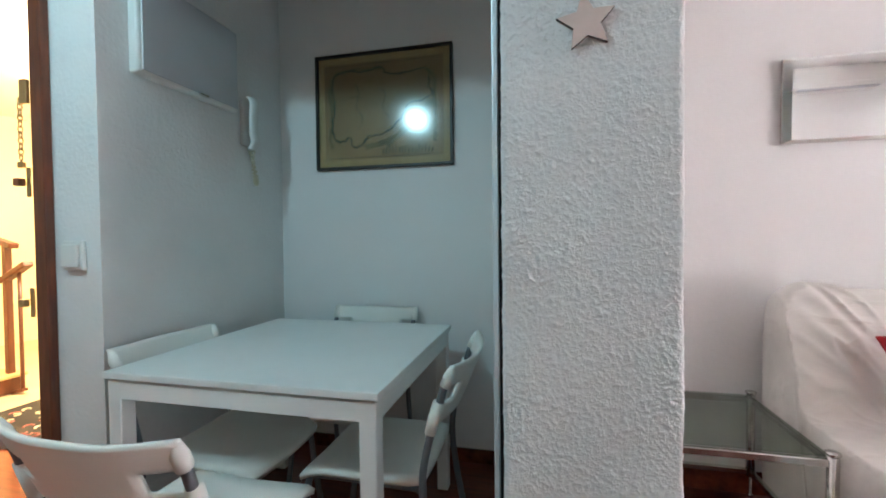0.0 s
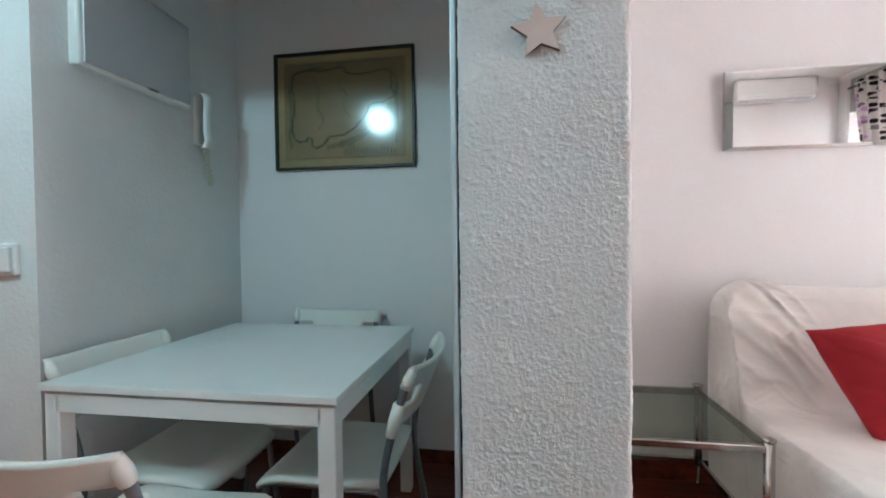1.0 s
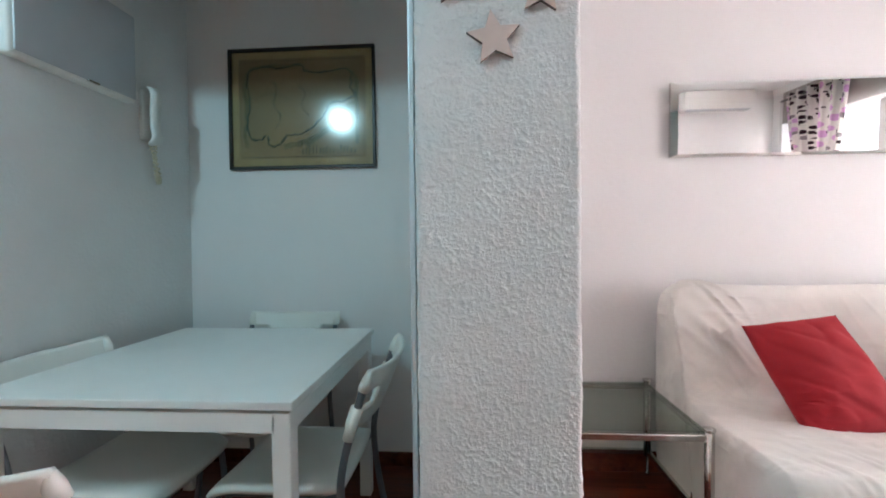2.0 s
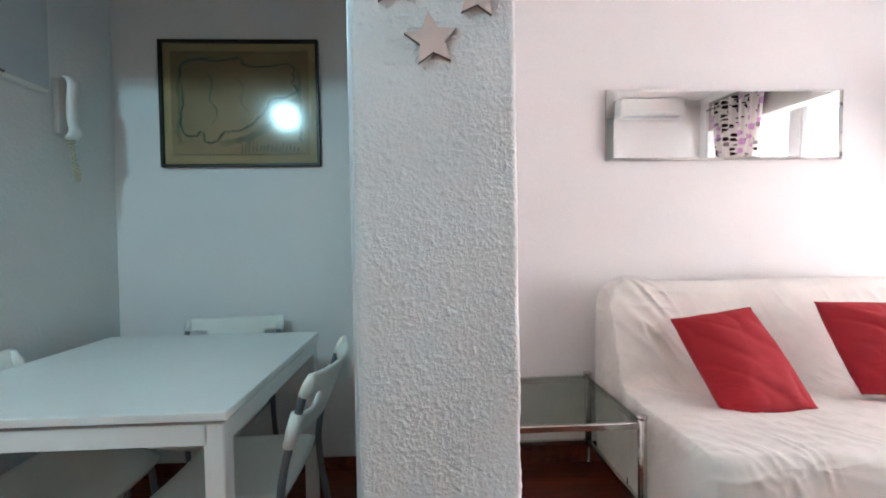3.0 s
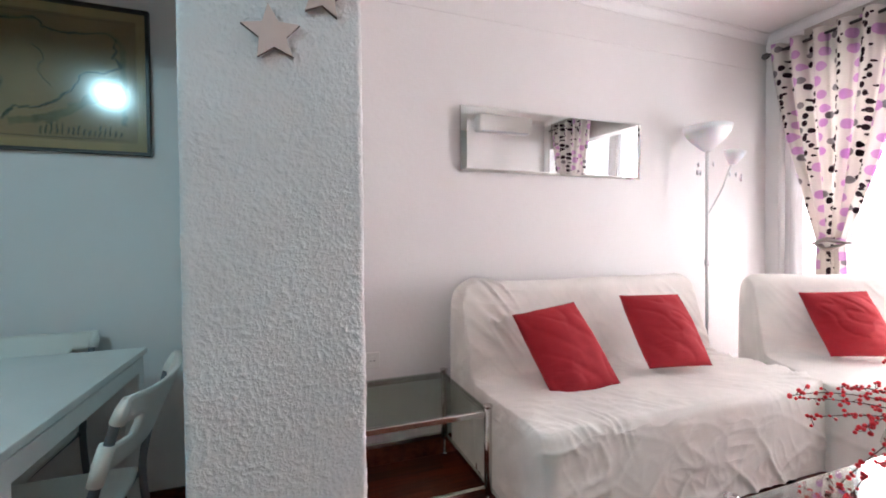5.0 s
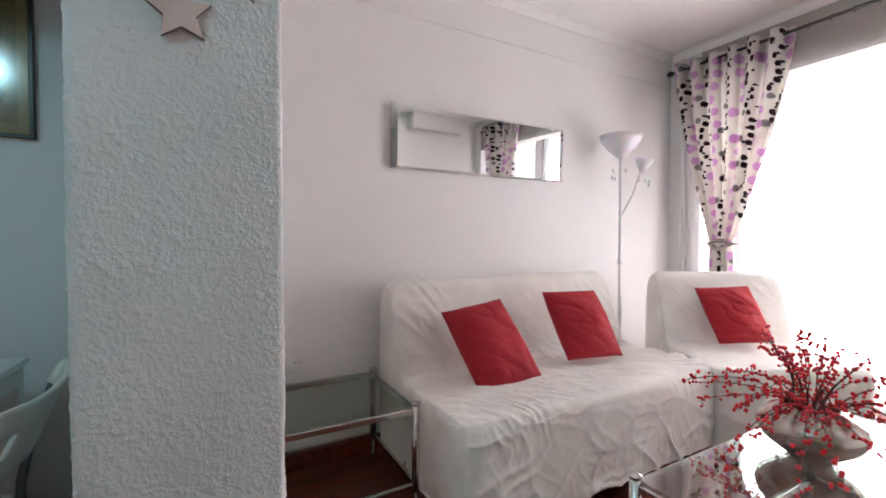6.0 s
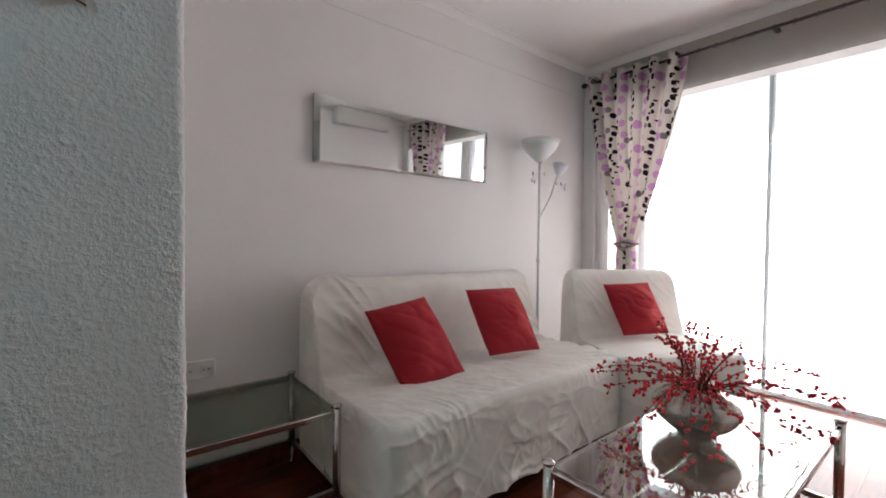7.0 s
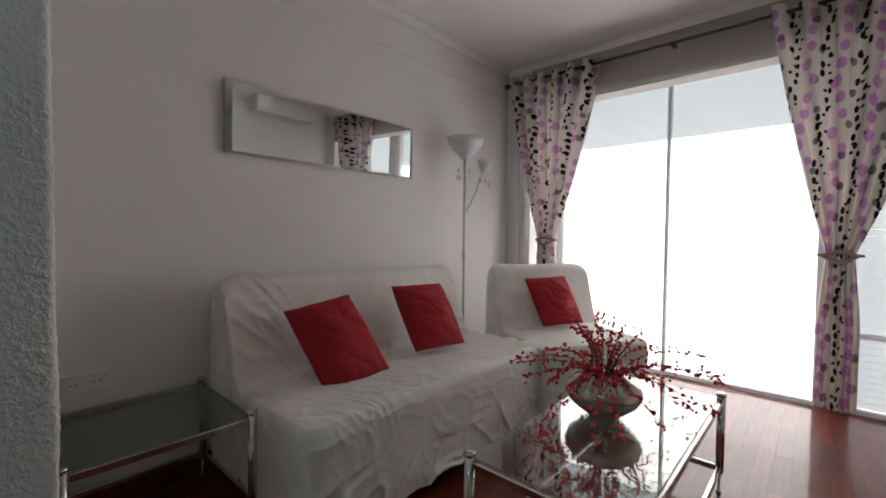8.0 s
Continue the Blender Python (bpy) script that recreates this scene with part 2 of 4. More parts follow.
def printed_cloth():
    """Cream fabric printed with columns of mauve discs and of dark leaves; UV in metres of cloth."""
    mat, t, b = material("printed_curtain_cloth")
    uv = coords(t, "UV")
    sep = t.nodes.new("ShaderNodeSeparateXYZ")
    t.links.new(uv, sep.inputs[0])

    def math_node(op, a, bb=None, c=None):
        n = t.nodes.new("ShaderNodeMath")
        n.operation = op
        for i, v in enumerate((a, bb, c)):
            if v is None:
                continue
            if isinstance(v, (int, float)):
                n.inputs[i].default_value = v
            else:
                t.links.new(v, n.inputs[i])
        return n.outputs[0]

    def discs(pitch_u, pitch_v, off_u, radius_u, radius_v, wob, seed):
        """Columns of blobs: 1 inside."""
        u = math_node("ADD", math_node("DIVIDE", sep.outputs[0], pitch_u), off_u)
        col = math_node("FLOOR", u)
        fu = math_node("SUBTRACT", math_node("FRACT", u), 0.5)
        v = math_node("ADD", math_node("DIVIDE", sep.outputs[1], pitch_v), math_node("MULTIPLY", col, 0.37 + seed))
        row = math_node("FLOOR", v)
        fv = math_node("SUBTRACT", math_node("FRACT", v), 0.5)
        h = math_node("FRACT", math_node("MULTIPLY", math_node("SINE", math_node("ADD", math_node("MULTIPLY", row, 12.9898), math_node("MULTIPLY", col, 78.233 + seed))), 43758.5))
        du = math_node("MULTIPLY", math_node("SUBTRACT", fu, math_node("MULTIPLY", math_node("SUBTRACT", h, 0.5), wob)), pitch_u)
        dv = math_node("MULTIPLY", fv, pitch_v)
        e = math_node("ADD", math_node("POWER", math_node("DIVIDE", du, radius_u), 2.0), math_node("POWER", math_node("DIVIDE", dv, radius_v), 2.0))
        size = math_node("ADD", math_node("MULTIPLY", h, 0.6), 0.6)
        return math_node("LESS_THAN", e, size)

    mauve = discs(0.21, 0.092, 0.05, 0.031, 0.031, 0.42, 0.0)
    grey = discs(0.21, 0.17, 0.30, 0.024, 0.024, 0.3, 0.19)
    dark = discs(0.21, 0.050, 0.55, 0.014, 0.020, 0.30, 0.11)
    dark2 = discs(0.21, 0.047, 0.63, 0.012, 0.009, 0.34, 0.31)
    base = node(t, "ShaderNodeRGB")
    base.outputs[0].default_value = (0.82, 0.78, 0.74, 1)
    colour = base.outputs[0]
    for mask, c in ((grey, (0.30, 0.27, 0.28)), (mauve, (0.68, 0.40, 0.66)), (dark, (0.035, 0.015, 0.022)), (dark2, (0.04, 0.018, 0.025))):
        m = t.nodes.new("ShaderNodeMix")
        m.data_type = "RGBA"
        m.inputs[7].default_value = (*c, 1)
        t.links.new(mask, m.inputs[0])
        t.links.new(colour, m.inputs[6])
        colour = m.outputs[2]
    t.links.new(colour, b.inputs["Base Color"])
    b.inputs["Roughness"].default_value = 0.85
    bump(t, b, noise_fac(t, 700.0, 1.0), 0.3, 0.0005)
    tl, mix = t.nodes.new("ShaderNodeBsdfTranslucent"), t.nodes.new("ShaderNodeMixShader")
    t.links.new(colour, tl.inputs[0])
    mix.inputs[0].default_value = 0.55
    t.links.new(b.outputs[0], mix.inputs[1])
    t.links.new(tl.outputs[0], mix.inputs[2])
    t.links.new(mix.outputs[0], t.nodes["Material Output"].inputs[0])
    return mat


M_PRINT = printed_cloth()


def map_paper():
    """Aged brown sheet with a faint inked outline, hatching and a border."""
    mat, t, b = material("old_map_paper")
    c = coords(t)
    base = ramp(t, noise_fac(t, 3.0, 6.0, c), [(0.3, (0.21, 0.145, 0.068)), (0.7, (0.34, 0.24, 0.12))])
    t.links.new(base, b.inputs["Base Color"])
    b.inputs["Roughness"].default_value = 0.7
    return mat


M_PAPER = map_paper()
M_PAPER_EDGE = plain("map_margin_paper", (0.42, 0.31, 0.15), 0.7, vary=0.12, scale=8)
M_INK = plain("faded_green_map_ink", (0.055, 0.065, 0.032), 0.7, vary=0.45, scale=20)
M_WASH = plain("green_map_wash", (0.17, 0.145, 0.065), 0.7, vary=0.4, scale=14)


# ---- mesh helpers ----
def part(name, bm, mat, parent=None, label="", smooth=False, **tags):
    me = bpy.data.meshes.new(name)
    bmesh.ops.recalc_face_normals(bm, faces=bm.faces)
    bm.to_mesh(me)
    bm.free()
    me.materials.append(mat)
    if smooth:
        me.polygons.foreach_set("use_smooth", [True] * len(me.polygons))
    ob = new(name, me)
    if parent:
        ob.parent = parent
    return tagged(ob, label, **tags)


def thing(name, m, label, category, group="", kind=""):
    ob = new(name)
    ob.empty_display_size = 0.1
    ob.matrix_basis = m
    return tagged(ob, label, category, group, kind)


def add_box(bm, x0, y0, z0, x1, y1, z1, bevel=0.0, seg=2, m=None):
    r = bmesh.ops.create_cube(bm, size=1.0)
    vs = r["verts"]
    bmesh.ops.scale(bm, vec=(abs(x1 - x0), abs(y1 - y0), abs(z1 - z0)), verts=vs)
    bmesh.ops.translate(bm, vec=((x0 + x1) / 2, (y0 + y1) / 2, (z0 + z1) / 2), verts=vs)
    if bevel:
        es = {e for v in vs for e in v.link_edges}
        r2 = bmesh.ops.bevel(bm, geom=list(es), offset=bevel, segments=seg, profile=0.5, affect="EDGES")
        vs = list({v for f in r2["faces"] for v in f.verts} | {v for v in vs if v.is_valid})
    if m:
        bmesh.ops.transform(bm, matrix=m, verts=vs)
    return vs


def box(x0, y0, z0, x1, y1, z1, bevel=0.0, seg=2):
    bm = bmesh.new()
    add_box(bm, x0, y0, z0, x1, y1, z1, bevel, seg)
    return bm


def add_tube(bm, path, radius, sides=10, caps=True):
    """A round bar along a line of points; radius may be a list."""
    path = [Vector(p) for p in path]
    rads = radius if isinstance(radius, (list, tuple)) else [radius] * len(path)
    rings = []
    side = None
    for i, p in enumerate(path):
        d = (path[min(i + 1, len(path) - 1)] - path[max(i - 1, 0)]).normalized()
        if side is None:
            side = d.orthogonal().normalized()
        side = (side - d * side.dot(d)).normalized()
        up = d.cross(side)
        rings.append([bm.verts.new(p + (side * math.cos(a) + up * math.sin(a)) * rads[i]) for a in (2 * math.pi * k / sides for k in range(sides))])
    for a, b in zip(rings, rings[1:]):
        for k in range(sides):
            bm.faces.new((a[k], a[(k + 1) % sides], b[(k + 1) % sides], b[k]))
    if caps:
        bm.faces.new(rings[0][::-1])
        bm.faces.new(rings[-1])


def tube(path, radius, sides=10):
    bm = bmesh.new()
    add_tube(bm, path, radius, sides)
    return bm


def lathe(profile, sides=32, close=True):
    """Turned about z: profile of (radius, height)."""
    bm = bmesh.new()
    rings = [[bm.verts.new((r * math.cos(a), r * math.sin(a), z)) for a in (2 * math.pi * k / sides for k in range(sides))] for r, z in profile]
    for a, b in zip(rings, rings[1:]):
        for k in range(sides):
            bm.faces.new((a[k], a[(k + 1) % sides], b[(k + 1) % sides], b[k]))
    if close:
        bm.faces.new(rings[0][::-1])
        bm.faces.new(rings[-1])
    return bm


def grid(rows, bm=None, closed=False):
    """Quads over rows of points."""
    bm = bm or bmesh.new()
    vs = [[bm.verts.new(p) for p in r] for r in rows]
    n = len(rows[0])
    for a, b in zip(vs, vs[1:]):
        for k in range(n if closed else n - 1):
            bm.faces.new((a[k], a[(k + 1) % n], b[(k + 1) % n], b[k]))
    return bm


def spline(points, steps):
    """Catmull-Rom through points."""
    pts = [Vector(p) for p in points]
    out = []
    for i in range(len(pts) - 1):
        p0, p1, p2, p3 = pts[max(i - 1, 0)], pts[i], pts[i + 1], pts[min(i + 2, len(pts) - 1)]
        for k in range(steps):
            s = k / steps
            out.append(0.5 * ((2 * p1) + (p2 - p0) * s + (2 * p0 - 5 * p1 + 4 * p2 - p3) * s * s + (3 * p1 - p0 - 3 * p2 + p3) * s ** 3))
    return out + [pts[-1]]


def structure(name, bm, mat, label, smooth=False):
    return part(name, bm, mat, None, label, smooth, kind="structure", category=name.split("_")[0])


# ---- structure ----
# overcast white sky and distance beyond the balcony
M_SKYGLOW = material("white_overcast_distance")[0]
_b = M_SKYGLOW.node_tree.nodes["Principled BSDF"]
_b.inputs["Base Color"].default_value = (0.0, 0.0, 0.0, 1)
_b.inputs["Emission Color"].default_value, _b.inputs["Emission Strength"].default_value = (1.0, 0.945, 0.965, 1), SKY_GLOW
structure("backdrop", box(5.2, -5.0, -1.5, 5.25, 7.5, 6.5), M_SKYGLOW, "blown-out white sky beyond the balcony")
T = 0.12
structure("wall_north", box(XL - T, WN, 0, XW + 0.2, WN + T, CEIL), M_WALL, "smooth white painted wall behind the table and sofa")
structure("wall_beam", box(0.02, WN - 0.004, 2.39, XW, WN, CEIL, 0.003), M_WALL, "shallow white plastered beam along the wall top")
structure("wall_nook_west", box(XL - T, YE, 0, XL, WN, CEIL), M_GOTELE, "white spray-textured plaster wall beside the dining table")
# entrance wall with a doorway
TE = 0.075
DX0, DX1 = -2.86, -1.962
structure("wall_entrance", box(DX1 + 0.0, YE, 0, XL - T, YE + TE, CEIL), M_GOTELE, "narrow white plaster wall beside the entrance door")
structure("wall_entrance_lintel", box(DX0, YE, 2.07, DX1, YE + TE, CEIL), M_GOTELE, "white wall above the entrance door")
structure("wall_entrance_far", box(-3.4, YE, 0, DX0, YE + TE, CEIL), M_GOTELE, "white wall on the far side of the entrance door")
# three unseen closing walls, kept dull to soak up fill light
structure("wall_west", box(-3.4 - T, -1.6, 0, -3.4, YE, CEIL), M_UNSEEN_WALL, "unseen plain wall, dulled to cut the bounced light")
structure("wall_south_kitchen", box(-3.4, -1.6 - T, 0, 1.2, -1.6, CEIL), M_UNSEEN_WALL, "unseen plain end wall, dulled to cut the bounced light")
structure("wall_jog", box(1.2, -1.6, 0, 1.2 + T, -0.45, CEIL), M_UNSEEN_WALL, "unseen plain return wall, dulled to cut the bounced light")
structure("wall_south", box(1.2 + T, -0.45 - T, 0, XW + 0.2, -0.45, CEIL), M_WALL, "plain white living room wall with an air conditioner")
structure("ceiling", box(-3.5, -1.7, CEIL, XW + 0.2, WN + T, CEIL + 0.1), M_CEIL, "white painted plaster ceiling")
# window wall: opening with a low sill
WY0, WY1, WZ0, WZ1 = -0.30, 2.33, 0.0, 2.26
WG0, WP0 = 0.37, 0.235     # an added pier stands between these, with an added pale slatted panel past it
XG = 3.75      # plane of the balcony window, behind a deep recess
structure("wall_window_side", box(XW, WY1, 0, XW + 0.15, WN, CEIL), M_WALL, "narrow white wall beside the balcony window")
structure("wall_window_end", box(XW, -0.45, 0, XW + 0.15, WY0, CEIL), M_WALL, "white wall past the balcony window")
# the head has a darker colour than the wall beside it
structure("wall_window_head", box(XW, WY0, WZ1, XW + 0.15, WY1, CEIL), M_HEAD, "taupe wall above the balcony window")
structure("recess_side", box(XW + 0.15, WY1, 0, XG + 0.1, WY1 + 0.15, CEIL), M_WALL, "white side of the deep window recess")
structure("recess_end", box(XW + 0.15, WY0 - 0.15, 0, XG + 0.1, WY0, CEIL), M_WALL, "white far side of the deep window recess")
# pier added behind the curtain so the floor mirrors a dark column there
structure("recess_pier", box(XG - 0.03, WP0, 0, XG + 0.1, WG0, 2.50), M_HEAD, "narrow unseen taupe pier, added to darken the floor reflection")
structure("recess_ceiling", box(XW + 0.15, WY0, 2.50, XG + 0.1, WY1, CEIL), M_CEIL, "white underside of the window recess")


def cornice(name, x0, y0, x1, y1, nx, ny):
    """Coved plaster moulding along a wall top; (nx, ny) points into the room."""
    prof = [(0.0, -0.052), (0.006, -0.052), (0.008, -0.044), (0.020, -0.026), (0.036, -0.012), (0.052, -0.008), (0.054, -0.001), (0.0, -0.001)]
    bm = grid([[(x + nx * d, y + ny * d, CEIL + h) for d, h in prof] for x, y in ((x0, y0), (x1, y1))])
    structure(name, bm, M_CEIL, "white coved plaster cornice")


cornice("trim_north", 0.0, WN - 0.006, XW, WN - 0.006, 0, -1)
cornice("trim_window", XW, WN - 0.006, XW, -0.45, -1, 0)
cornice("trim_south", 1.32, -0.45, XW, -0.45, 0, 1)
structure("baseboard", box(0.0, WN - 0.014, 0, XW, WN - 0.001, 0.10, 0.003), M_STEP, "dark red wooden baseboard")
structure("baseboard_nook", box(XL, WN - 0.014, 0, -0.33, WN - 0.001, 0.07, 0.003), M_STEP, "dark red wooden baseboard in the dining nook")


def pillar():
    """Front and flanks of a plastered pillar, with the relief and the uneven arrises as geometry."""
    depth, r = 0.27, 0.012
    line = []
    step = 0.0042
    n1, n2 = int(depth / 0.03), int((PX1 - PX0 - 2 * r) / step)
    for k in range(n1):
        line.append((PX0, PY + depth - (depth - r) * k / n1, -1, 0))
    for k in range(5):
        a = math.pi / 2 * k / 4
        line.append((PX0 + r - r * math.cos(a), PY + r - r * math.sin(a), -math.cos(a), -math.sin(a)))
    for k in range(1, n2):
        line.append((PX0 + r + (PX1 - PX0 - 2 * r) * k / n2, PY, 0, -1))
    for k in range(5):
        a = math.pi / 2 * k / 4
        line.append((PX1 - r + r * math.sin(a), PY + r - r * math.cos(a), math.sin(a), -math.cos(a)))
    for k in range(1, n1 + 1):
        line.append((PX1, PY + r + (depth - r) * k / n1, 1, 0))
    rows = []
    nz = int(2.3 / step)
    for j in range(nz + 1):
        z = 2.3 * j / nz
        row = []
        for x, y, nx, ny in line:
            p = Vector((x, y, z))
            h = noise.noise(p * 100) * 0.8 + noise.noise(p * 48 + Vector((5, 1, 3))) * 0.25
            d = max(0.0, h - 0.02) * 0.0043 + noise.noise(p * 9) * 0.0022
            row.append((x + nx * d, y + ny * d, z))
        rows.append(row)
    rows.append([(x, y, CEIL) for x, y, _, _ in line])
    structure("pillar", grid(rows), M_PILLAR, "white pillar of coarse spray-textured plaster", True)


pillar()
structure("wall_partition", box(-0.33, PY + 0.275, 0, -0.06, WN - 0.002, CEIL), M_WALL, "plain white partition wall behind the pillar")
# added out of view; its height sets where the lamp's shadow crosses the nook wall
structure("wall_nook_header", box(XL, 1.57, 2.15, -0.33, 1.65, CEIL), M_WALL, "unseen white lintel, added to shade the top of the nook wall")
jamb = thing("sliding_door_jamb", pose(0, 0, 0), "pale aluminium sliding door jamb with a black rubber seal", "door jamb", kind="structure")
part("profile", box(-0.403, 1.58, 0, -0.388, 1.66, 2.15, 0.003), M_ALU, jamb)
part("seal", box(-0.387, 1.59, 0, -0.362, 1.64, 2.15), M_BLACK, jamb, "black rubber seal")



# ---- dining nook ----
TX0, TX1, TY0, TY1, TZ = -1.600, -0.69, 1.47, 2.365, 0.750


def dining_table():
    t = thing("dining_table", pose((TX0 + TX1) / 2, (TY0 + TY1) / 2, 0), "square white lacquered dining table with square legs", "table")
    hx, hy = (TX1 - TX0) / 2, (TY1 - TY0) / 2
    part("tabletop", box(-hx, -hy, TZ - 0.022, hx, hy, TZ, 0.003), M_WHITE, t)
    lg = 0.05
    for sx in (-1, 1):
        for sy in (-1, 1):
            x0, y0 = sx * (hx - 0.010), sy * (hy - 0.010)
            part("leg", box(min(x0, x0 - sx * lg), min(y0, y0 - sy * lg), 0, max(x0, x0 - sx * lg), max(y0, y0 - sy * lg), TZ - 0.030, 0.004), M_WHITE, t)
    for s in (-1, 1):
        part("apron", box(-hx + lg, s * (hy - 0.022) - 0.012, TZ - 0.085, hx - lg, s * (hy - 0.022) + 0.012, TZ - 0.032, 0.002), M_WHITE, t)
        part("apron", box(s * (hx - 0.022) - 0.012, -hy + lg, TZ - 0.085, s * (hx - 0.022) + 0.012, hy - lg, TZ - 0.032, 0.002), M_WHITE, t)
    return t


dining_table()


def dining_chair():
    """Moulded seat and back on bent grey tubes; faces +y, back at -y, origin on the floor below the seat's middle."""
    c = thing("dining_chair", pose(0, 0, 0), "white moulded plastic dining chair on grey tubular steel legs", "chair", "chairs round the dining table")
    # seat: shallow dish with rolled-down front and rounded corners
    n = 22
    top, bot = [], []
    for j in range(n + 1):
        v = -1 + 2 * j / n
        rt, rb = [], []
        for i in range(n + 1):
            u = -1 + 2 * i / n
            su = u * math.sqrt(max(0, 1 - 0.10 * v ** 6))
            sv = v * math.sqrt(max(0, 1 - 0.10 * u ** 6))
            x, y = 0.205 * su, 0.205 * sv
            z = 0.452 - 0.014 * (1 - u * u) * (1 - v * v) - 0.028 * max(0, v - 0.55) ** 2 / 0.2 + 0.008 * u * u
            edge = max(abs(u), abs(v))
            z -= 0.010 * max(0, (edge - 0.88) / 0.12) ** 2
            rt.append((x, y, z))
            rb.append((x * 0.985, y * 0.985, z - 0.016))
        top.append(rt)
        bot.append(rb)
    bm = grid(top)
    grid(bot, bm)
    ring = [(0, i) for i in range(n)] + [(j, n) for j in range(n)] + [(n, n - i) for i in range(n)] + [(n - j, 0) for j in range(n)]
    grid([[top[j][i] for j, i in ring], [bot[j][i] for j, i in ring]], bm, True)
    bmesh.ops.remove_doubles(bm, verts=bm.verts, dist=0.0004)
    part("seat", bm, M_PLASTIC, c, smooth=True)
    # tubes
    for s in (-1, 1):
        part("rear_leg", tube(spline([(s * 0.215, -0.275, 0.0), (s * 0.205, -0.225, 0.25), (s * 0.202, -0.205, 0.42), (s * 0.208, -0.215, 0.53), (s * 0.212, -0.255, 0.675), (s * 0.212, -0.274, 0.74)], 5), 0.0115, 10), M_STEEL_GREY, c, "grey tubular steel leg", True)
        part("front_leg", tube(spline([(s * 0.20, 0.225, 0.0), (s * 0.19, 0.185, 0.25), (s * 0.185, 0.165, 0.41), (s * 0.185, 0.12, 0.428), (s * 0.19, -0.19, 0.428)], 5), 0.0105, 10), M_STEEL_GREY, c, "grey tubular steel leg", True)
    part("crossbar", tube([(-0.2, -0.19, 0.425), (0.2, -0.19, 0.425)], 0.009, 8), M_STEEL_GREY, c)
    # back: bowed band, notched where the tubes show
    cols = 26

    def back_point(u, w, off):
        # u across, w up; the lower edge is shorter than the upper
        x = 0.225 * u * (1 - 0.05 * (1 - w))
        bow = 0.042 * (1 - u * u)
        z = 0.618 + 0.185 * w - 0.012 * w * (1 - u * u) + 0.004 * w * math.exp(-(u / 0.35) ** 2)
        y = -0.235 - 0.075 * (w - 0.1) - bow - off
        return (x, y, z)

    def in_slot(u, w):
        return abs(u) > 0.60 and abs(w - 0.50) < 0.16 - 0.05 * max(0.0, 0.75 - abs(u)) / 0.15

    rows_n = 14
    bm = bmesh.new()
    vf = [[bm.verts.new(back_point(-1 + 2 * i / cols, j / rows_n, -0.007)) for i in range(cols + 1)] for j in range(rows_n + 1)]
    vb = [[bm.verts.new(back_point(-1 + 2 * i / cols, j / rows_n, 0.007)) for i in range(cols + 1)] for j in range(rows_n + 1)]
    solid = [[not in_slot(-1 + (2 * i + 1) / cols, (j + 0.5) / rows_n) for i in range(cols)] for j in range(rows_n)]
    for j in range(rows_n):
        for i in range(cols):
            if not solid[j][i]:
                continue
            bm.faces.new((vf[j][i], vf[j][i + 1], vf[j + 1][i + 1], vf[j + 1][i]))
            bm.faces.new((vb[j][i + 1], vb[j][i], vb[j + 1][i], vb[j + 1][i + 1]))
            for dj, di, a, b2 in ((0, -1, (j, i), (j + 1, i)), (0, 1, (j, i + 1), (j + 1, i + 1)), (-1, 0, (j, i), (j, i + 1)), (1, 0, (j + 1, i), (j + 1, i + 1))):
                jj, ii = j + dj, i + di
                if not (0 <= jj < rows_n and 0 <= ii < cols and solid[jj][ii]):
                    bm.faces.new((vf[a[0]][a[1]], vf[b2[0]][b2[1]], vb[b2[0]][b2[1]], vb[a[0]][a[1]]))
    bmesh.ops.bevel(bm, geom=[e for e in bm.edges if len(e.link_faces) == 2 and e.calc_face_angle(0) > 1.0], offset=0.0035, segments=2, profile=0.6, affect="EDGES")
    back = part("backrest", bm, M_PLASTIC, c, smooth=True)
    for s in (-1, 1):
        # sleeves round the tubes above and below each slot
        part("sleeve", tube([(s * 0.213, -0.232, 0.603), (s * 0.214, -0.243, 0.643), (s * 0.214, -0.258, 0.694)], [0.0165, 0.018, 0.017], 12), M_PLASTIC, back, smooth=True)
        part("sleeve", tube([(s * 0.2145, -0.277, 0.740), (s * 0.216, -0.289, 0.768), (s * 0.217, -0.298, 0.796)], [0.0165, 0.0165, 0.009], 12), M_PLASTIC, back, smooth=True)
    return c


chair = dining_chair()
chair.matrix_basis = pose(-0.815, 1.80, 0, 0, 0, 90)                 # east side, faces west
copy_thing(chair, pose(-1.335, 1.745, 0, 0, 0, -90))                   # west side, back to the plaster wall
copy_thing(chair, pose(-1.125, 2.215, 0, 0, 0, 180))                   # far side
copy_thing(chair, pose(-1.12, 1.36, 0, 0, 0, 0))                     # near side


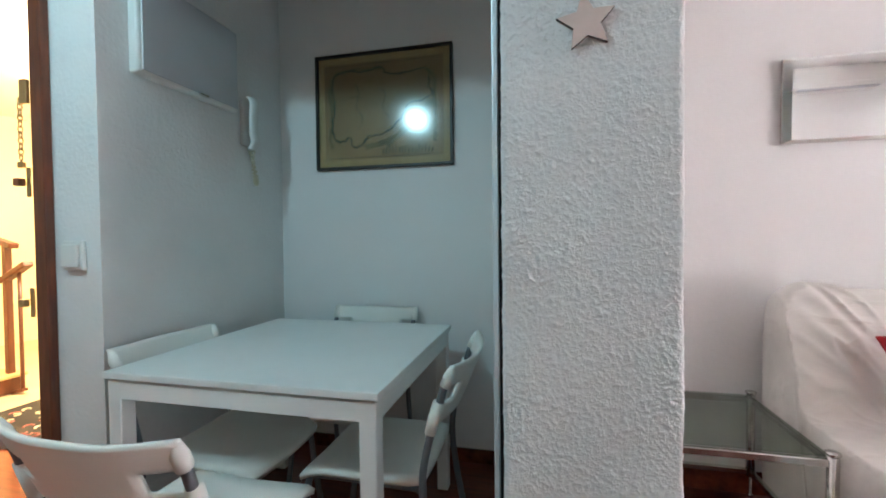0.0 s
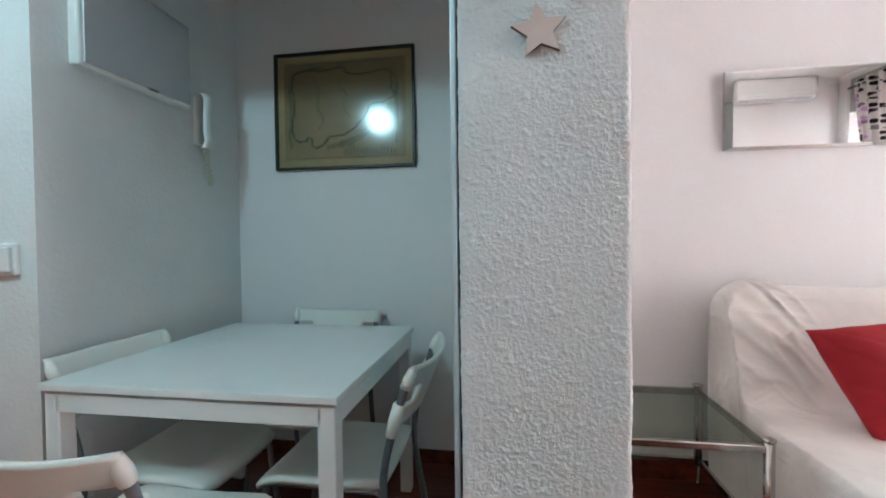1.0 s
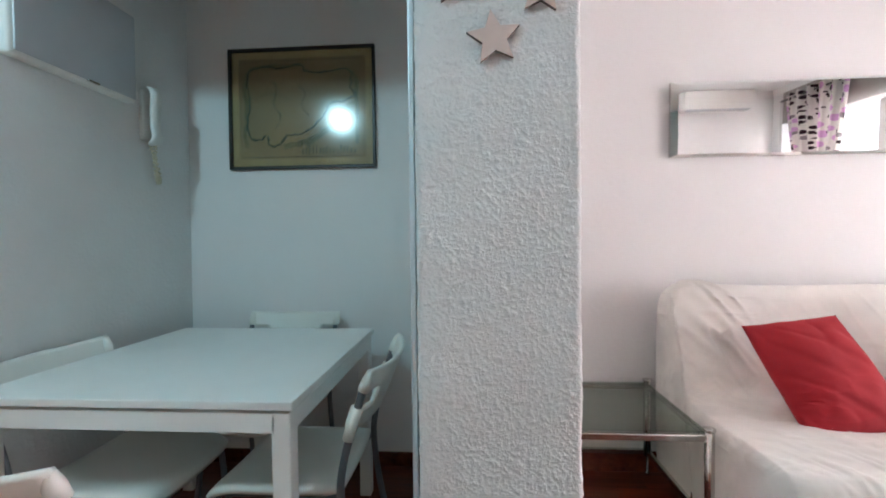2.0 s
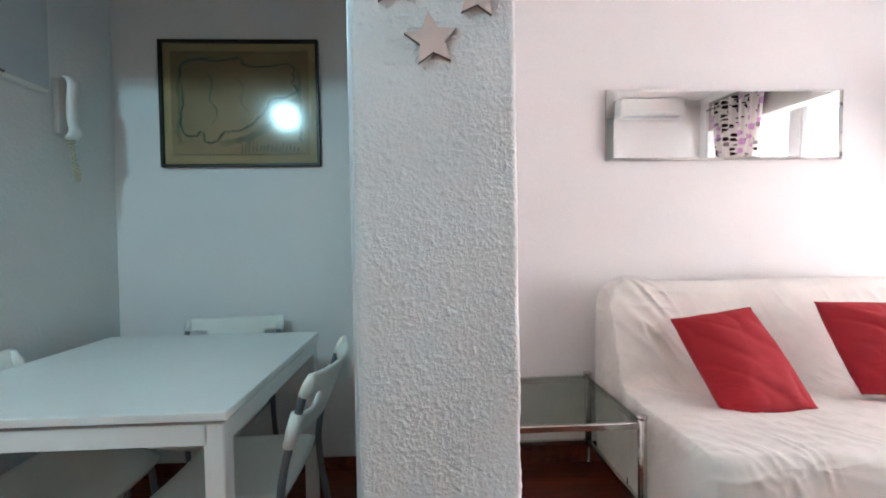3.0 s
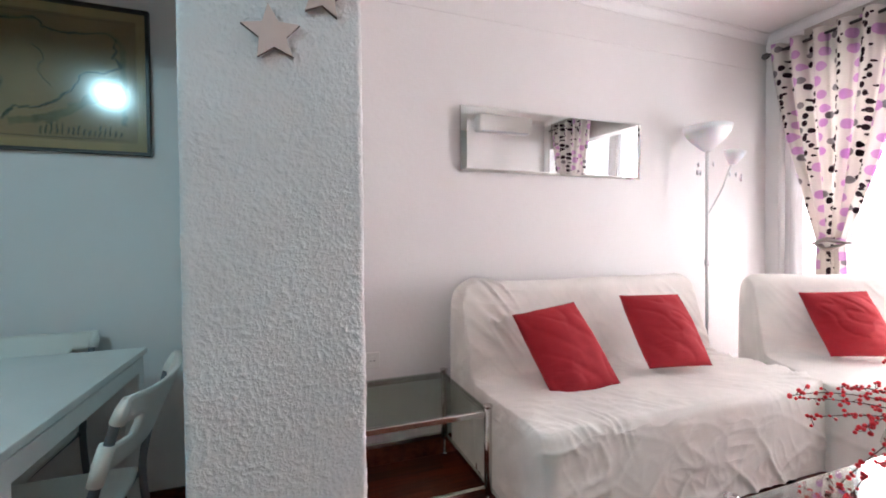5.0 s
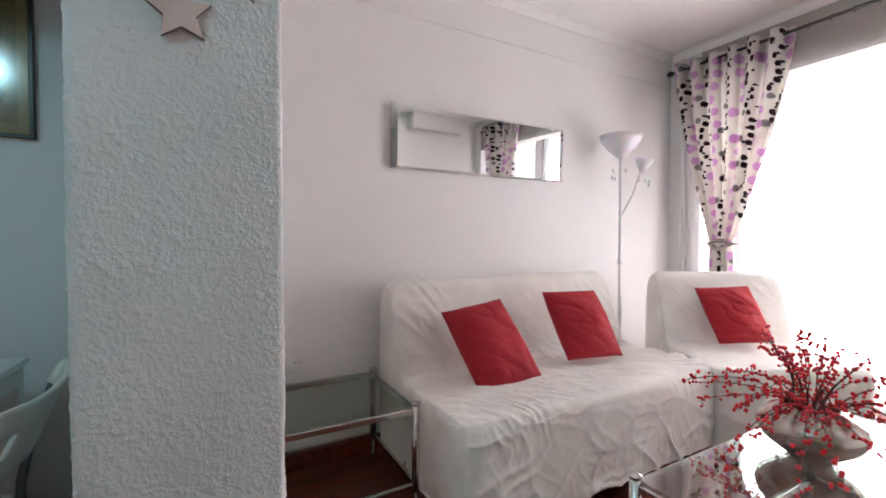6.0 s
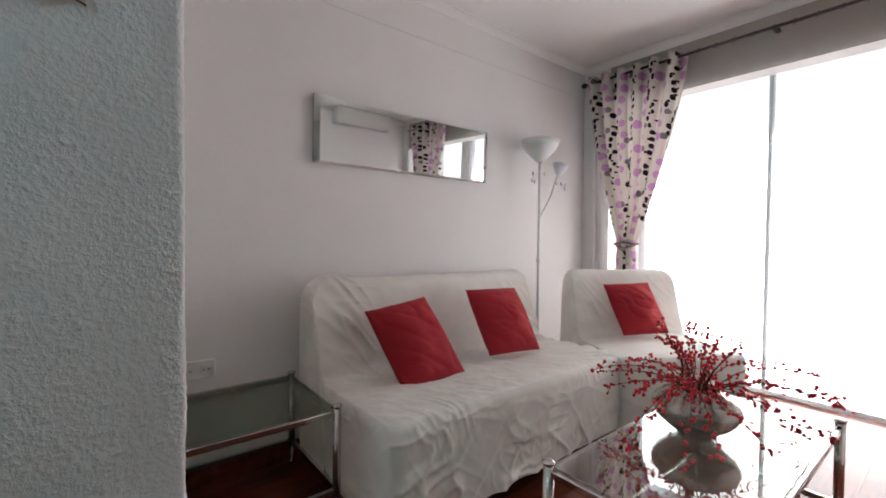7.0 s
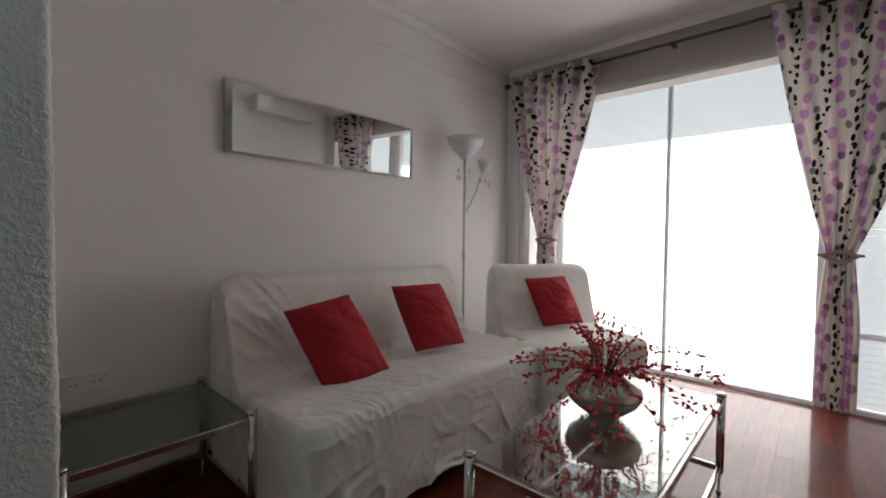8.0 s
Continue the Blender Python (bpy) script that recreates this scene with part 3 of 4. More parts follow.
def framed_map():
    x0, x1, z0, z1 = -1.478, -0.714, 1.530, 2.145
    f = thing("framed_map", pose((x0 + x1) / 2, WN, (z0 + z1) / 2), "old brown map behind glass in a thin black frame", "picture")
    hx, hz = (x1 - x0) / 2, (z1 - z0) / 2
    w = 0.014
    for s in (-1, 1):
        part("frame_bar", box(-hx, -0.026, s * (hz - w / 2) - w / 2, hx, -0.001, s * (hz - w / 2) + w / 2, 0.002), M_FRAME_BLACK, f)
        part("frame_bar", box(s * (hx - w / 2) - w / 2, -0.026, -hz + w, s * (hx - w / 2) + w / 2, -0.001, hz - w, 0.002), M_FRAME_BLACK, f)
    part("margin", box(-hx + w, -0.008, -hz + w, hx - w, -0.002, hz - w), M_PAPER_EDGE, f, "yellowed paper margin")
    sheet = part("sheet", box(-hx + 0.05, -0.010, -hz + 0.05, hx - 0.05, -0.0085, hz - 0.05), M_PAPER, f, "brown map sheet")
    # coast line and rivers as thin ink strokes
    rnd = random.Random(4)

    def stroke(points, width, wob, ink=M_INK, lift=0.0):
        pts = spline([(x, 0, z) for x, z in points], 7)
        bm = bmesh.new()
        rows = []
        for i, p in enumerate(pts):
            q = Vector((p.x + rnd.uniform(-wob, wob), -0.0112 + lift, p.z + rnd.uniform(-wob, wob)))
            d = (pts[min(i + 1, len(pts) - 1)] - pts[max(i - 1, 0)]).normalized()
            n2 = Vector((-d.z, 0, d.x)) * width * rnd.uniform(0.4, 1.0)
            rows.append([q - n2, q + n2])
        grid(rows, bm)
        part("ink_line", bm, ink, sheet)

    stroke([(-0.285, 0.20), (-0.305, 0.12), (-0.292, 0.0), (-0.30, -0.12), (-0.29, -0.20)], 0.014, 0.006, M_WASH, 0.0005)
    stroke([(-0.28, 0.21), (-0.18, 0.225), (-0.06, 0.215), (0.0, 0.225)], 0.012, 0.006, M_WASH, 0.0005)
    stroke([(-0.10, -0.20), (0.0, -0.18), (0.08, -0.15), (0.16, -0.09), (0.22, -0.03), (0.27, 0.02)], 0.026, 0.008, M_WASH, 0.0005)
    stroke([(0.24, 0.20), (0.285, 0.14), (0.28, 0.07), (0.29, -0.05), (0.285, -0.18)], 0.014, 0.006, M_WASH, 0.0005)
    stroke([(-0.27, 0.20), (-0.29, 0.14), (-0.275, 0.05), (-0.285, -0.05), (-0.28, -0.14), (-0.22, -0.155), (-0.19, -0.14), (-0.165, -0.19), (-0.12, -0.185), (-0.08, -0.14), (0.0, -0.13), (0.05, -0.10), (0.10, -0.06)], 0.007, 0.007)
    stroke([(-0.27, 0.20), (-0.20, 0.215), (-0.10, 0.205), (0.0, 0.22), (0.02, 0.19), (0.10, 0.18), (0.24, 0.19), (0.26, 0.14), (0.25, 0.10), (0.28, 0.06)], 0.006, 0.007)
    stroke([(0.28, 0.06), (0.22, 0.03), (0.15, 0.02), (0.13, -0.02), (0.10, -0.06)], 0.005, 0.006)
    stroke([(-0.16, 0.15), (-0.13, 0.10), (-0.15, 0.03), (-0.11, -0.04), (-0.14, -0.10)], 0.0035, 0.005)
    stroke([(-0.02, 0.12), (0.02, 0.07), (0.0, 0.02), (0.04, -0.05)], 0.0035, 0.005)
    stroke([(-0.24, 0.06), (-0.16, 0.08), (-0.06, 0.05)], 0.002, 0.003)
    for k in range(16):
        x = 0.0 + 0.018 * k
        h = rnd.uniform(0.015, 0.05)
        stroke([(x, -0.235), (x + 0.004, -0.235 + h)], 0.004, 0.003)
    stroke([(-0.31, -0.245), (0.0, -0.247), (0.31, -0.245)], 0.0016, 0.0006)
    stroke([(-0.31, 0.245), (0.0, 0.245), (0.31, 0.245)], 0.0016, 0.0006)
    pane = part("pane", box(-hx + w, -0.0185, -hz + w, hx - w, -0.0165, hz - w), M_GLASS_MAP, f, "clear picture glass")
    pane.visible_shadow = False
    return f


framed_map()


def electrical_panel():
    y0, y1, z0, z1 = 1.675, 2.18, 1.752, 2.125
    p = thing("electrical_panel", pose(XL, (y0 + y1) / 2, (z0 + z1) / 2), "white wall box with a flat grey door", "electrical box")
    hy, hz = (y1 - y0) / 2, (z1 - z0) / 2
    part("body", box(0.0, -hy, -hz, 0.045, hy, hz, 0.012, 3), M_DEVICE, p, smooth=True)
    door = part("door", box(0.0455, -hy + 0.016, -hz + 0.014, 0.052, hy - 0.008, hz - 0.012, 0.003), M_PANEL, p, "flat grey door")
    part("latch", box(0.0525, 0.01, -hz + 0.006, 0.062, 0.06, -hz + 0.016, 0.003), M_CHROME, door, "small shiny latch")


electrical_panel()


M_CORD = plain("cream_cord", (0.62, 0.57, 0.42), 0.5, vary=0.1)


def intercom():
    p = thing("intercom_phone", pose(XL, 2.285, 1.725), "cream wall intercom handset with a coiled cord", "intercom")
    part("base", box(0, -0.042, -0.11, 0.022, 0.042, 0.115, 0.006, 2), M_DEVICE, p, smooth=True)
    body = spline([(0.038, 0, 0.128), (0.058, 0, 0.10), (0.052, 0, 0.03), (0.052, 0, -0.05), (0.060, 0, -0.095), (0.040, 0, -0.128)], 5)
    rows = []
    for i, p0 in enumerate(body):
        k = i / (len(body) - 1)
        wd = 0.028 + 0.006 * abs(2 * k - 1) ** 2 - (0.008 if k in (0.0, 1.0) else 0)
        th = 0.016
        rows.append([(p0.x + th * math.cos(a), -0.006 + wd * math.sin(a) * (1 if abs(math.sin(a)) < 0.99 else 0.97), p0.z) for a in (2 * math.pi * q / 14 for q in range(14))])
    bm = grid(rows, closed=True)
    bm.faces.ensure_lookup_table()
    bm.verts.ensure_lookup_table()
    bm.faces.new(bm.verts[:14][::-1])
    bm.faces.new(bm.verts[-14:])
    part("handset", bm, M_DEVICE, p, "cream handset", True)
    # cord: a loop of tight coil
    loop = spline([(0.045, -0.004, -0.128), (0.035, 0.006, -0.20), (0.03, 0.022, -0.27), (0.03, 0.034, -0.295), (0.03, 0.040, -0.26), (0.02, 0.022, -0.17), (0.012, 0.006, -0.112)], 26)
    pts = []
    for i, q in enumerate(loop):
        a = i * 1.05
        pts.append((q.x + 0.007 * math.cos(a), q.y + 0.007 * math.sin(a), q.z))
    part("cord", tube(pts, 0.0034, 6), M_CORD, p, "coiled cream cord", True)


intercom()


def light_switch():
    s = thing("light_switch", pose(-1.812, YE, 1.105), "square white rocker light switch on textured plaster", "switch")
    part("plate", box(-0.043, -0.016, -0.050, 0.043, 0.0, 0.050, 0.004), M_DEVICE, s)
    part("rocker", box(-0.033, -0.030, -0.038, 0.033, -0.0165, 0.038, 0.004), M_DEVICE, s)


light_switch()


def star(x, z, size, turn, lean):
    s = thing("wall_star", pose(x, PY - 0.005, z, 0, turn, lean), "pale pink five-pointed star with dark cut edges", "wall decoration", "stars on the pillar")
    bm = bmesh.new()
    pts = []
    for k in range(10):
        a = math.pi / 2 + k * math.pi / 5
        r = size * (1.0 if k % 2 == 0 else 0.47)
        pts.append((r * math.cos(a), r * math.sin(a)))
    f, r2 = [bm.verts.new((px, -0.008, pz)) for px, pz in pts], [bm.verts.new((px, 0.0, pz)) for px, pz in pts]
    for k in range(10):
        bm.faces.new((f[k], f[(k + 1) % 10], r2[(k + 1) % 10], r2[k]))
    bm.faces.new(r2)
    part("board", bm, M_STAR_EDGE, s, "dark cut edge")
    bm = bmesh.new()
    bm.faces.new([bm.verts.new((px * 0.985, -0.0095, pz * 0.985)) for px, pz in pts])
    r = bmesh.ops.extrude_face_region(bm, geom=list(bm.faces))
    bmesh.ops.translate(bm, vec=(0, 0.0015, 0), verts=[g for g in r["geom"] if isinstance(g, bmesh.types.BMVert)])
    part("face", bm, M_STAR, s, "pale pink face")


star(-0.186, 1.583, 0.060, -7, 2)
star(-0.083, 1.683, 0.056, 6, -2)
star(-0.268, 1.712, 0.058, -4, 1)


# ---- entrance and stair hall ----
door_frame = thing("door_1", pose(0, 0, 0), "dark red wooden entrance door frame", "door", kind="structure")
part("jamb", box(DX1 + 0.002, YE - 0.03, 0, DX1 + 0.056, YE - 0.001, 2.10, 0.004), M_DOORWOOD, door_frame)
part("lining", box(DX1 - 0.012, YE, 0, DX1 - 0.001, YE + TE, 2.04, 0.003), M_DOORWOOD, door_frame)
part("head", box(DX0 - 0.07, YE - 0.03, 2.05, DX1 - 0.014, YE - 0.001, 2.12, 0.004), M_DOORWOOD, door_frame)
part("jamb", box(DX0 - 0.07, YE - 0.03, 0, DX0 + 0.02, YE - 0.001, 2.045, 0.004), M_DOORWOOD, door_frame)


def door_chain():
    x, y = DX1 - 0.012, YE - 0.036
    c = thing("door_chain", pose(x, y, 0), "brass security chain hanging from the door frame", "door chain")
    part("mount", box(-0.016, -0.006, 1.62, 0.016, 0.006, 1.70, 0.002), M_BRASS, c)
    for k in range(11):
        z = 1.63 - 0.019 * k
        a = math.pi / 2 * (k % 2)
        pts = []
        for q in range(9):
            th = 2 * math.pi * q / 8
            pts.append((-0.022 + 0.007 * math.cos(th) * math.cos(a), 0.007 * math.cos(th) * math.sin(a), z + 0.013 * math.sin(th)))
        part("link", tube(pts, 0.0022, 5), M_BRASS, c, smooth=True)
    part("end_knob", box(-0.034, -0.007, 1.405, -0.010, 0.007, 1.425, 0.003), M_BRASS, c)


door_chain()


def door_bolt(z, out, mat, label):
    b = thing("door_latch", pose(DX1 - 0.012, YE - 0.03, z), label, "door latch")
    part("plate", box(-0.006, -0.004, -0.05, 0.012, 0.0, 0.05, 0.001), M_BRASS, b)
    part("knob", box(-out, -0.026, -0.013, -0.006, -0.004, 0.013, 0.003), mat, b)


door_bolt(1.355, 0.034, M_DOORWOOD, "small brown door bolt on a brass plate")
door_bolt(0.945, 0.026, M_BRASS, "small brass latch on the door frame")

structure("hall_floor", box(-6.2, YE + TE, -0.10, XL - T, 4.6, -0.004), M_TILE_HALL, "beige stone stair hall floor")
structure("hall_wall_far", box(-6.2, 4.6, -0.1, XL - T, 4.7, 2.7), M_HALL, "yellow painted stair hall wall")
structure("hall_wall_west", box(-6.3, YE + TE, -0.1, -6.2, 4.7, 2.7), M_HALL, "yellow painted stair hall end wall")
structure("hall_wall_near", box(-6.2, YE, -0.1, -3.4, YE + TE, 2.7), M_HALL, "yellow painted stair hall near wall")
structure("hall_ceiling", box(-6.3, YE + TE, 2.6, XL - T, 4.7, 2.7), M_CEIL, "white stair hall ceiling")
structure("hall_beam", box(-6.2, 4.3, 2.1, XL - T, 4.6, 2.6), M_TAN, "tan plastered beam over the stairs")
structure("hall_wall_east", box(XL - T, WN + T, -0.1, XL, 4.7, 2.7), M_HALL, "yellow painted stair hall side wall")


def stair_rail():
    r = thing("stair_railing", pose(-4.28, 2.83, 0), "brown wooden stair railing with thin posts", "railing")
    part("newel", box(-0.022, -0.022, 0, 0.022, 0.022, 1.13, 0.005), M_STAIRWOOD, r)
    bm = bmesh.new()
    add_box(bm, -0.5, -0.035, -0.022, 0.085, 0.035, 0.022, 0.01, 2, pose(0, 0, 1.15, 0, 14, 0))
    part("upper_handrail", bm, M_STAIRWOOD, r)
    bm = bmesh.new()
    add_box(bm, -0.06, -0.035, -0.022, 0.25, 0.035, 0.022, 0.01, 2, pose(0, 0, 0.885, 0, -27, 0))
    part("lower_handrail", bm, M_STAIRWOOD, r)
    part("baluster", tube([(0.125, 0, 0.03), (0.125, 0, 0.95)], 0.013, 8), M_STAIRWOOD, r, smooth=True)
    part("baluster", tube([(-0.2, 0, 0.0), (-0.2, 0, 1.1)], 0.013, 8), M_STAIRWOOD, r, smooth=True)
    bm = bmesh.new()
    add_box(bm, -0.1, -0.02, -0.012, 0.13, 0.02, 0.012, 0.004, 2, pose(0.02, 0, 0.0, 0, -14, 0))
    part("foot_rail", bm, M_STAIRWOOD, r)
    p = thing("wooden_planter", pose(-4.34, 2.78, 0), "dark wooden planter box with a pale rim", "planter")
    part("trough", box(-0.25, -0.10, 0, 0.10, 0.10, 0.12, 0.006), M_STAIRWOOD, p)
    part("rim", box(-0.27, -0.12, 0.122, 0.13, 0.12, 0.15, 0.006), M_TAN, p, "pale wooden rim")


stair_rail()


def doormat():
    m = thing("doormat", pose(-3.35, 2.45, 0.0, 0, 0, 0), "black doormat with a red and cream scroll pattern", "doormat")
    part("mat", box(-0.5, -0.3, -0.002, 0.5, 0.3, 0.012, 0.004), plain("black_mat_pile", (0.02, 0.015, 0.012), 0.95, vary=0.3), m)
    rnd = random.Random(9)
    scroll = [plain("mat_red", (0.30, 0.10, 0.08), 0.95, vary=0.2), plain("mat_cream", (0.60, 0.50, 0.34), 0.95, vary=0.2)]
    for k in range(70):
        x, y = rnd.uniform(-0.43, 0.43), rnd.uniform(-0.24, 0.24)
        a0 = rnd.uniform(0, 6)
        pts = [(x + (0.012 + 0.006 * q) * math.cos(a0 + q * 0.7), y + (0.012 + 0.004 * q) * math.sin(a0 + q * 0.7), 0.0125) for q in range(6)]
        part("scroll", tube(pts, 0.007, 5), scroll[k % 2], m)


doormat()

# ---- kitchen side, behind the camera ----
kl = thing("ceiling_light", pose(-1.57, 0.37, CEIL), "round white ceiling light on a short stem, lit", "ceiling light")
part("base", lathe([(0.13, -0.03), (0.14, -0.02), (0.14, 0.0)], 32), M_WHITE, kl, smooth=True)
part("stem", tube([(0, 0, -0.02), (0, 0, -0.15)], 0.012, 10), M_WHITE, kl, smooth=True)
part("diffuser", lathe([(0.05, -0.168), (0.085, -0.160), (0.10, -0.145), (0.06, -0.135)], 32), M_BULB, kl, "glowing diffuser", True)

# ---- living area ----
def sofa(name, width, m, label, seed, back_y=0.90, pull=(1.0, 0.25)):
    """Futon sofa under a loose cover; local x along the width, front at y=0, back at y=back_y."""
    s = thing(name, m, label, "sofa" if width > 1 else "armchair")
    hw = width / 2
    prof = spline([(0, back_y - 0.01, 0.10), (0, back_y, 0.35), (0, back_y - 0.01, 0.75), (0, back_y - 0.04, 0.895), (0, back_y - 0.10, 0.935), (0, back_y - 0.165, 0.905),
                   (0, back_y - 0.205, 0.80), (0, back_y - 0.265, 0.62), (0, back_y - 0.295, 0.525), (0, back_y - 0.33, 0.497), (0, back_y - 0.42, 0.494), (0, 0.22, 0.497), (0, 0.06, 0.497),
                   (0, 0.018, 0.485), (0, 0.002, 0.44), (0, 0.0, 0.34), (0, 0.0, 0.22), (0, 0.004, 0.10)], 14)
    cy, cz = 0.52, 0.36
    nx = int(width / 0.008)
    arc = [0.0]
    for p, q in zip(prof, prof[1:]):
        arc.append(arc[-1] + (q - p).length)
    lip = next(arc[j] for j, p in enumerate(prof) if p.y < 0.03 and j > 40)
    rows = []
    soft = 0.055
    for i in range(nx + 1):
        x = -hw + width * i / nx
        edge = min(x + hw, hw - x)
        k = 1.0
        if edge < soft:
            k = 1 - 0.05 * (1 - edge / soft) ** 2
        row = []
        for j, p in enumerate(prof):
            q = Vector((x * 1.0, p.y, p.z))
            w = noise.noise(Vector((x * 3 + seed, p.y * 3, p.z * 4))) * 0.005
            # loose cloth: arc length down the profile, then sharp creases stretched along their own direction
            a = arc[j]

            def ridge(along, across, turn, power, shift, cx=x, ca=a):
                c1, s1 = math.cos(turn), math.sin(turn)
                k1, k2 = cx * c1 + ca * s1, ca * c1 - cx * s1
                return (1 - abs(noise.noise(Vector((k1 * along, k2 * across, shift + seed))))) ** power

            on_front = max(0.0, min(1.0, (0.06 - p.y) / 0.05))
            on_back = max(0.0, min(1.0, (p.z - 0.55) / 0.10)) if p.y > 0.3 else 0.0
            on_seat = 1.0 - on_front - on_back
            patch = 0.25 + 0.75 * max(0.0, min(1.0, 0.5 + 2.4 * noise.noise(Vector((x * 2.3, a * 2.3, seed + 7)))))
            low = max(0.0, min(1.0, (0.46 - p.z) / 0.22))
            ends = pull[0] if x < 0 else pull[1]
            fold = on_front * patch * (0.5 + 0.9 * low) * (0.013 * ridge(2.4, 6.0, 0.45, 14, 1) + 0.009 * ridge(3.0, 8, -0.6, 16, 2) + 0.003 * ridge(8, 18, 1.1, 12, 3))
            fold += on_seat * (0.4 + 0.6 * patch) * (0.006 * ridge(4, 15, 0.75, 10, 4) + 0.004 * ridge(6, 20, -0.5, 12, 5))
            fold += on_back * 0.004 * patch * ridge(4, 12, 0.9, 8, 6)
            fold *= 1.0 if width > 1 else 0.35
            # pulled pleats: over the back's shoulder, round the seat's front corner, at the far end of the seat
            fold += on_back * ends * 0.030 * math.exp(-((edge - 0.14) / 0.12) ** 2) * ridge(3.0, 15, 0.95, 7, 8)
            corner = math.exp(-((edge - 0.24) / 0.15) ** 2) * math.exp(-((a - lip) / 0.11) ** 2)
            fold += pull[0] * 0.010 * corner * ridge(3.5, 24, 1.25, 8, 9) * (1.0 if x < 0 else 0.5)
            if x > 0:
                fold += on_seat * pull[0] * 0.022 * math.exp(-(edge / 0.22) ** 2) * ridge(2.5, 14, 0.5, 6, 10)
            tan = prof[min(j + 1, len(prof) - 1)] - prof[max(j - 1, 0)]
            out = Vector((0, tan.z, -tan.y)).normalized()
            yy = cy + (p.y - cy) * k + out.y * (w + fold)
            zz = cz + (p.z - cz) * k + out.z * (w + fold)
            if j in (0, len(prof) - 1):
                zz = 0.095 + 0.012 * noise.noise(Vector((x * 4, j, seed)))
            row.append((x, yy, zz))
        rows.append(row)
    bm = grid(rows)
    # side panels, gathered folds hanging from the profile
    for side in (0, -1):
        sgn = -1 if side == 0 else 1
        base = rows[side]
        layers = [base]
        for k in (0.86, 0.6, 0.3, 0.06):
            lay = []
            for (x, y, z) in base:
                yy = cy + (y - cy) * k
                zz = 0.10 + (z - 0.10) * k if z > 0.12 else z
                bulge = 0.006 * noise.noise(Vector((yy * 14, zz * 8, seed + side))) + 0.012 * (1 - k)
                lay.append((x + sgn * bulge, yy, zz))
            layers.append(lay)
        grid(layers, bm)
    bmesh.ops.remove_doubles(bm, verts=bm.verts, dist=0.0005)
    part("cover", bm, M_COVER, s, "wrinkled loose white cotton cover", True)
    for sx in (-1, 1):
        for y in (0.10, back_y - 0.12):
            part("leg", tube([(sx * (hw - 0.12), y, 0), (sx * (hw - 0.12), y, 0.12)], 0.02, 10), M_BLACK, s)
    part("base_frame", box(-hw + 0.05, 0.05, 0.11, hw - 0.05, back_y - 0.06, 0.15), M_BLACK, s)
    return s


sofa("sofa", 1.533, pose(1.398, 1.62, 0), "two-seat futon sofa under a wrinkled white cotton cover", 3.0)
sofa("armchair", 0.78, pose(2.42, 1.375, 0, 0, 0, -30), "single futon armchair under a white cotton cover beside the window", 11.0, 0.84, (0.1, 0.1))


def cushion(name, centre, across, down, puff, seed, label):
    """Square stuffed cushion, corners drawn out; across and down are its half-axes."""
    a, d = Vector(across), Vector(down)
    nrm = a.cross(d).normalized()
    c = thing(name, Matrix.Translation(centre), label, "cushion", "red cushions")
    n = 44
    bm = bmesh.new()
    for sgn in (-1, 1):
        rows = []
        for j in range(n + 1):
            v = -1 + 2 * j / n
            row = []
            for i in range(n + 1):
                u = -1 + 2 * i / n
                pu = u * (1 - 0.012 * (1 - v * v) * abs(u) ** 3) + 0.012 * noise.noise(Vector((v * 2.5, seed, 0))) * abs(u) ** 3
                pv = v * (1 - 0.012 * (1 - u * u) * abs(v) ** 3) + 0.012 * noise.noise(Vector((u * 2.5, seed, 3))) * abs(v) ** 3
                h = puff * ((1 - u ** 2) ** 0.55) * ((1 - v ** 2) ** 0.55)
                q = a * pu + d * pv
                inner = min(1, 3.5 * (1 - max(abs(u), abs(v))))
                # folds run in from the corners and sag across the middle
                ang = math.atan2(v, u)
                rad = math.hypot(u, v)
                h += inner * (0.014 * noise.noise(Vector((u * 1.6 + seed, v * 1.6, sgn)))
                              + 0.006 * noise.noise(Vector((ang * 2.6 + seed, rad * 1.2, sgn))) * rad
                              - 0.007 * (1 - abs(noise.noise(Vector((u * 1.3 - v * 1.9 + seed, v * 1.1 + u * 0.6, sgn + 2))))) ** 10)
                row.append(q + nrm * h * sgn)
            rows.append(row)
        grid(rows, bm)
    bmesh.ops.remove_doubles(bm, verts=bm.verts, dist=0.0006)
    part("cover", bm, M_RED, c, smooth=True)
    return c


cushion("cushion", (1.034, 2.060, 0.648), (0.166, -0.012, 0.024), (0.042, -0.115, -0.176), 0.088, 1.0, "red cotton cushion leaning askew on the sofa back")
cushion("cushion", (1.636, 2.060, 0.692), (0.172, -0.030, -0.002), (0.000, -0.100, -0.166), 0.086, 4.0, "red cotton cushion propped upright on the sofa")
cushion("cushion", (2.67, 1.81, 0.690), (0.143, -0.083, 0.006), (0.018, -0.068, -0.165), 0.072, 7.0, "red cotton cushion propped on the armchair")


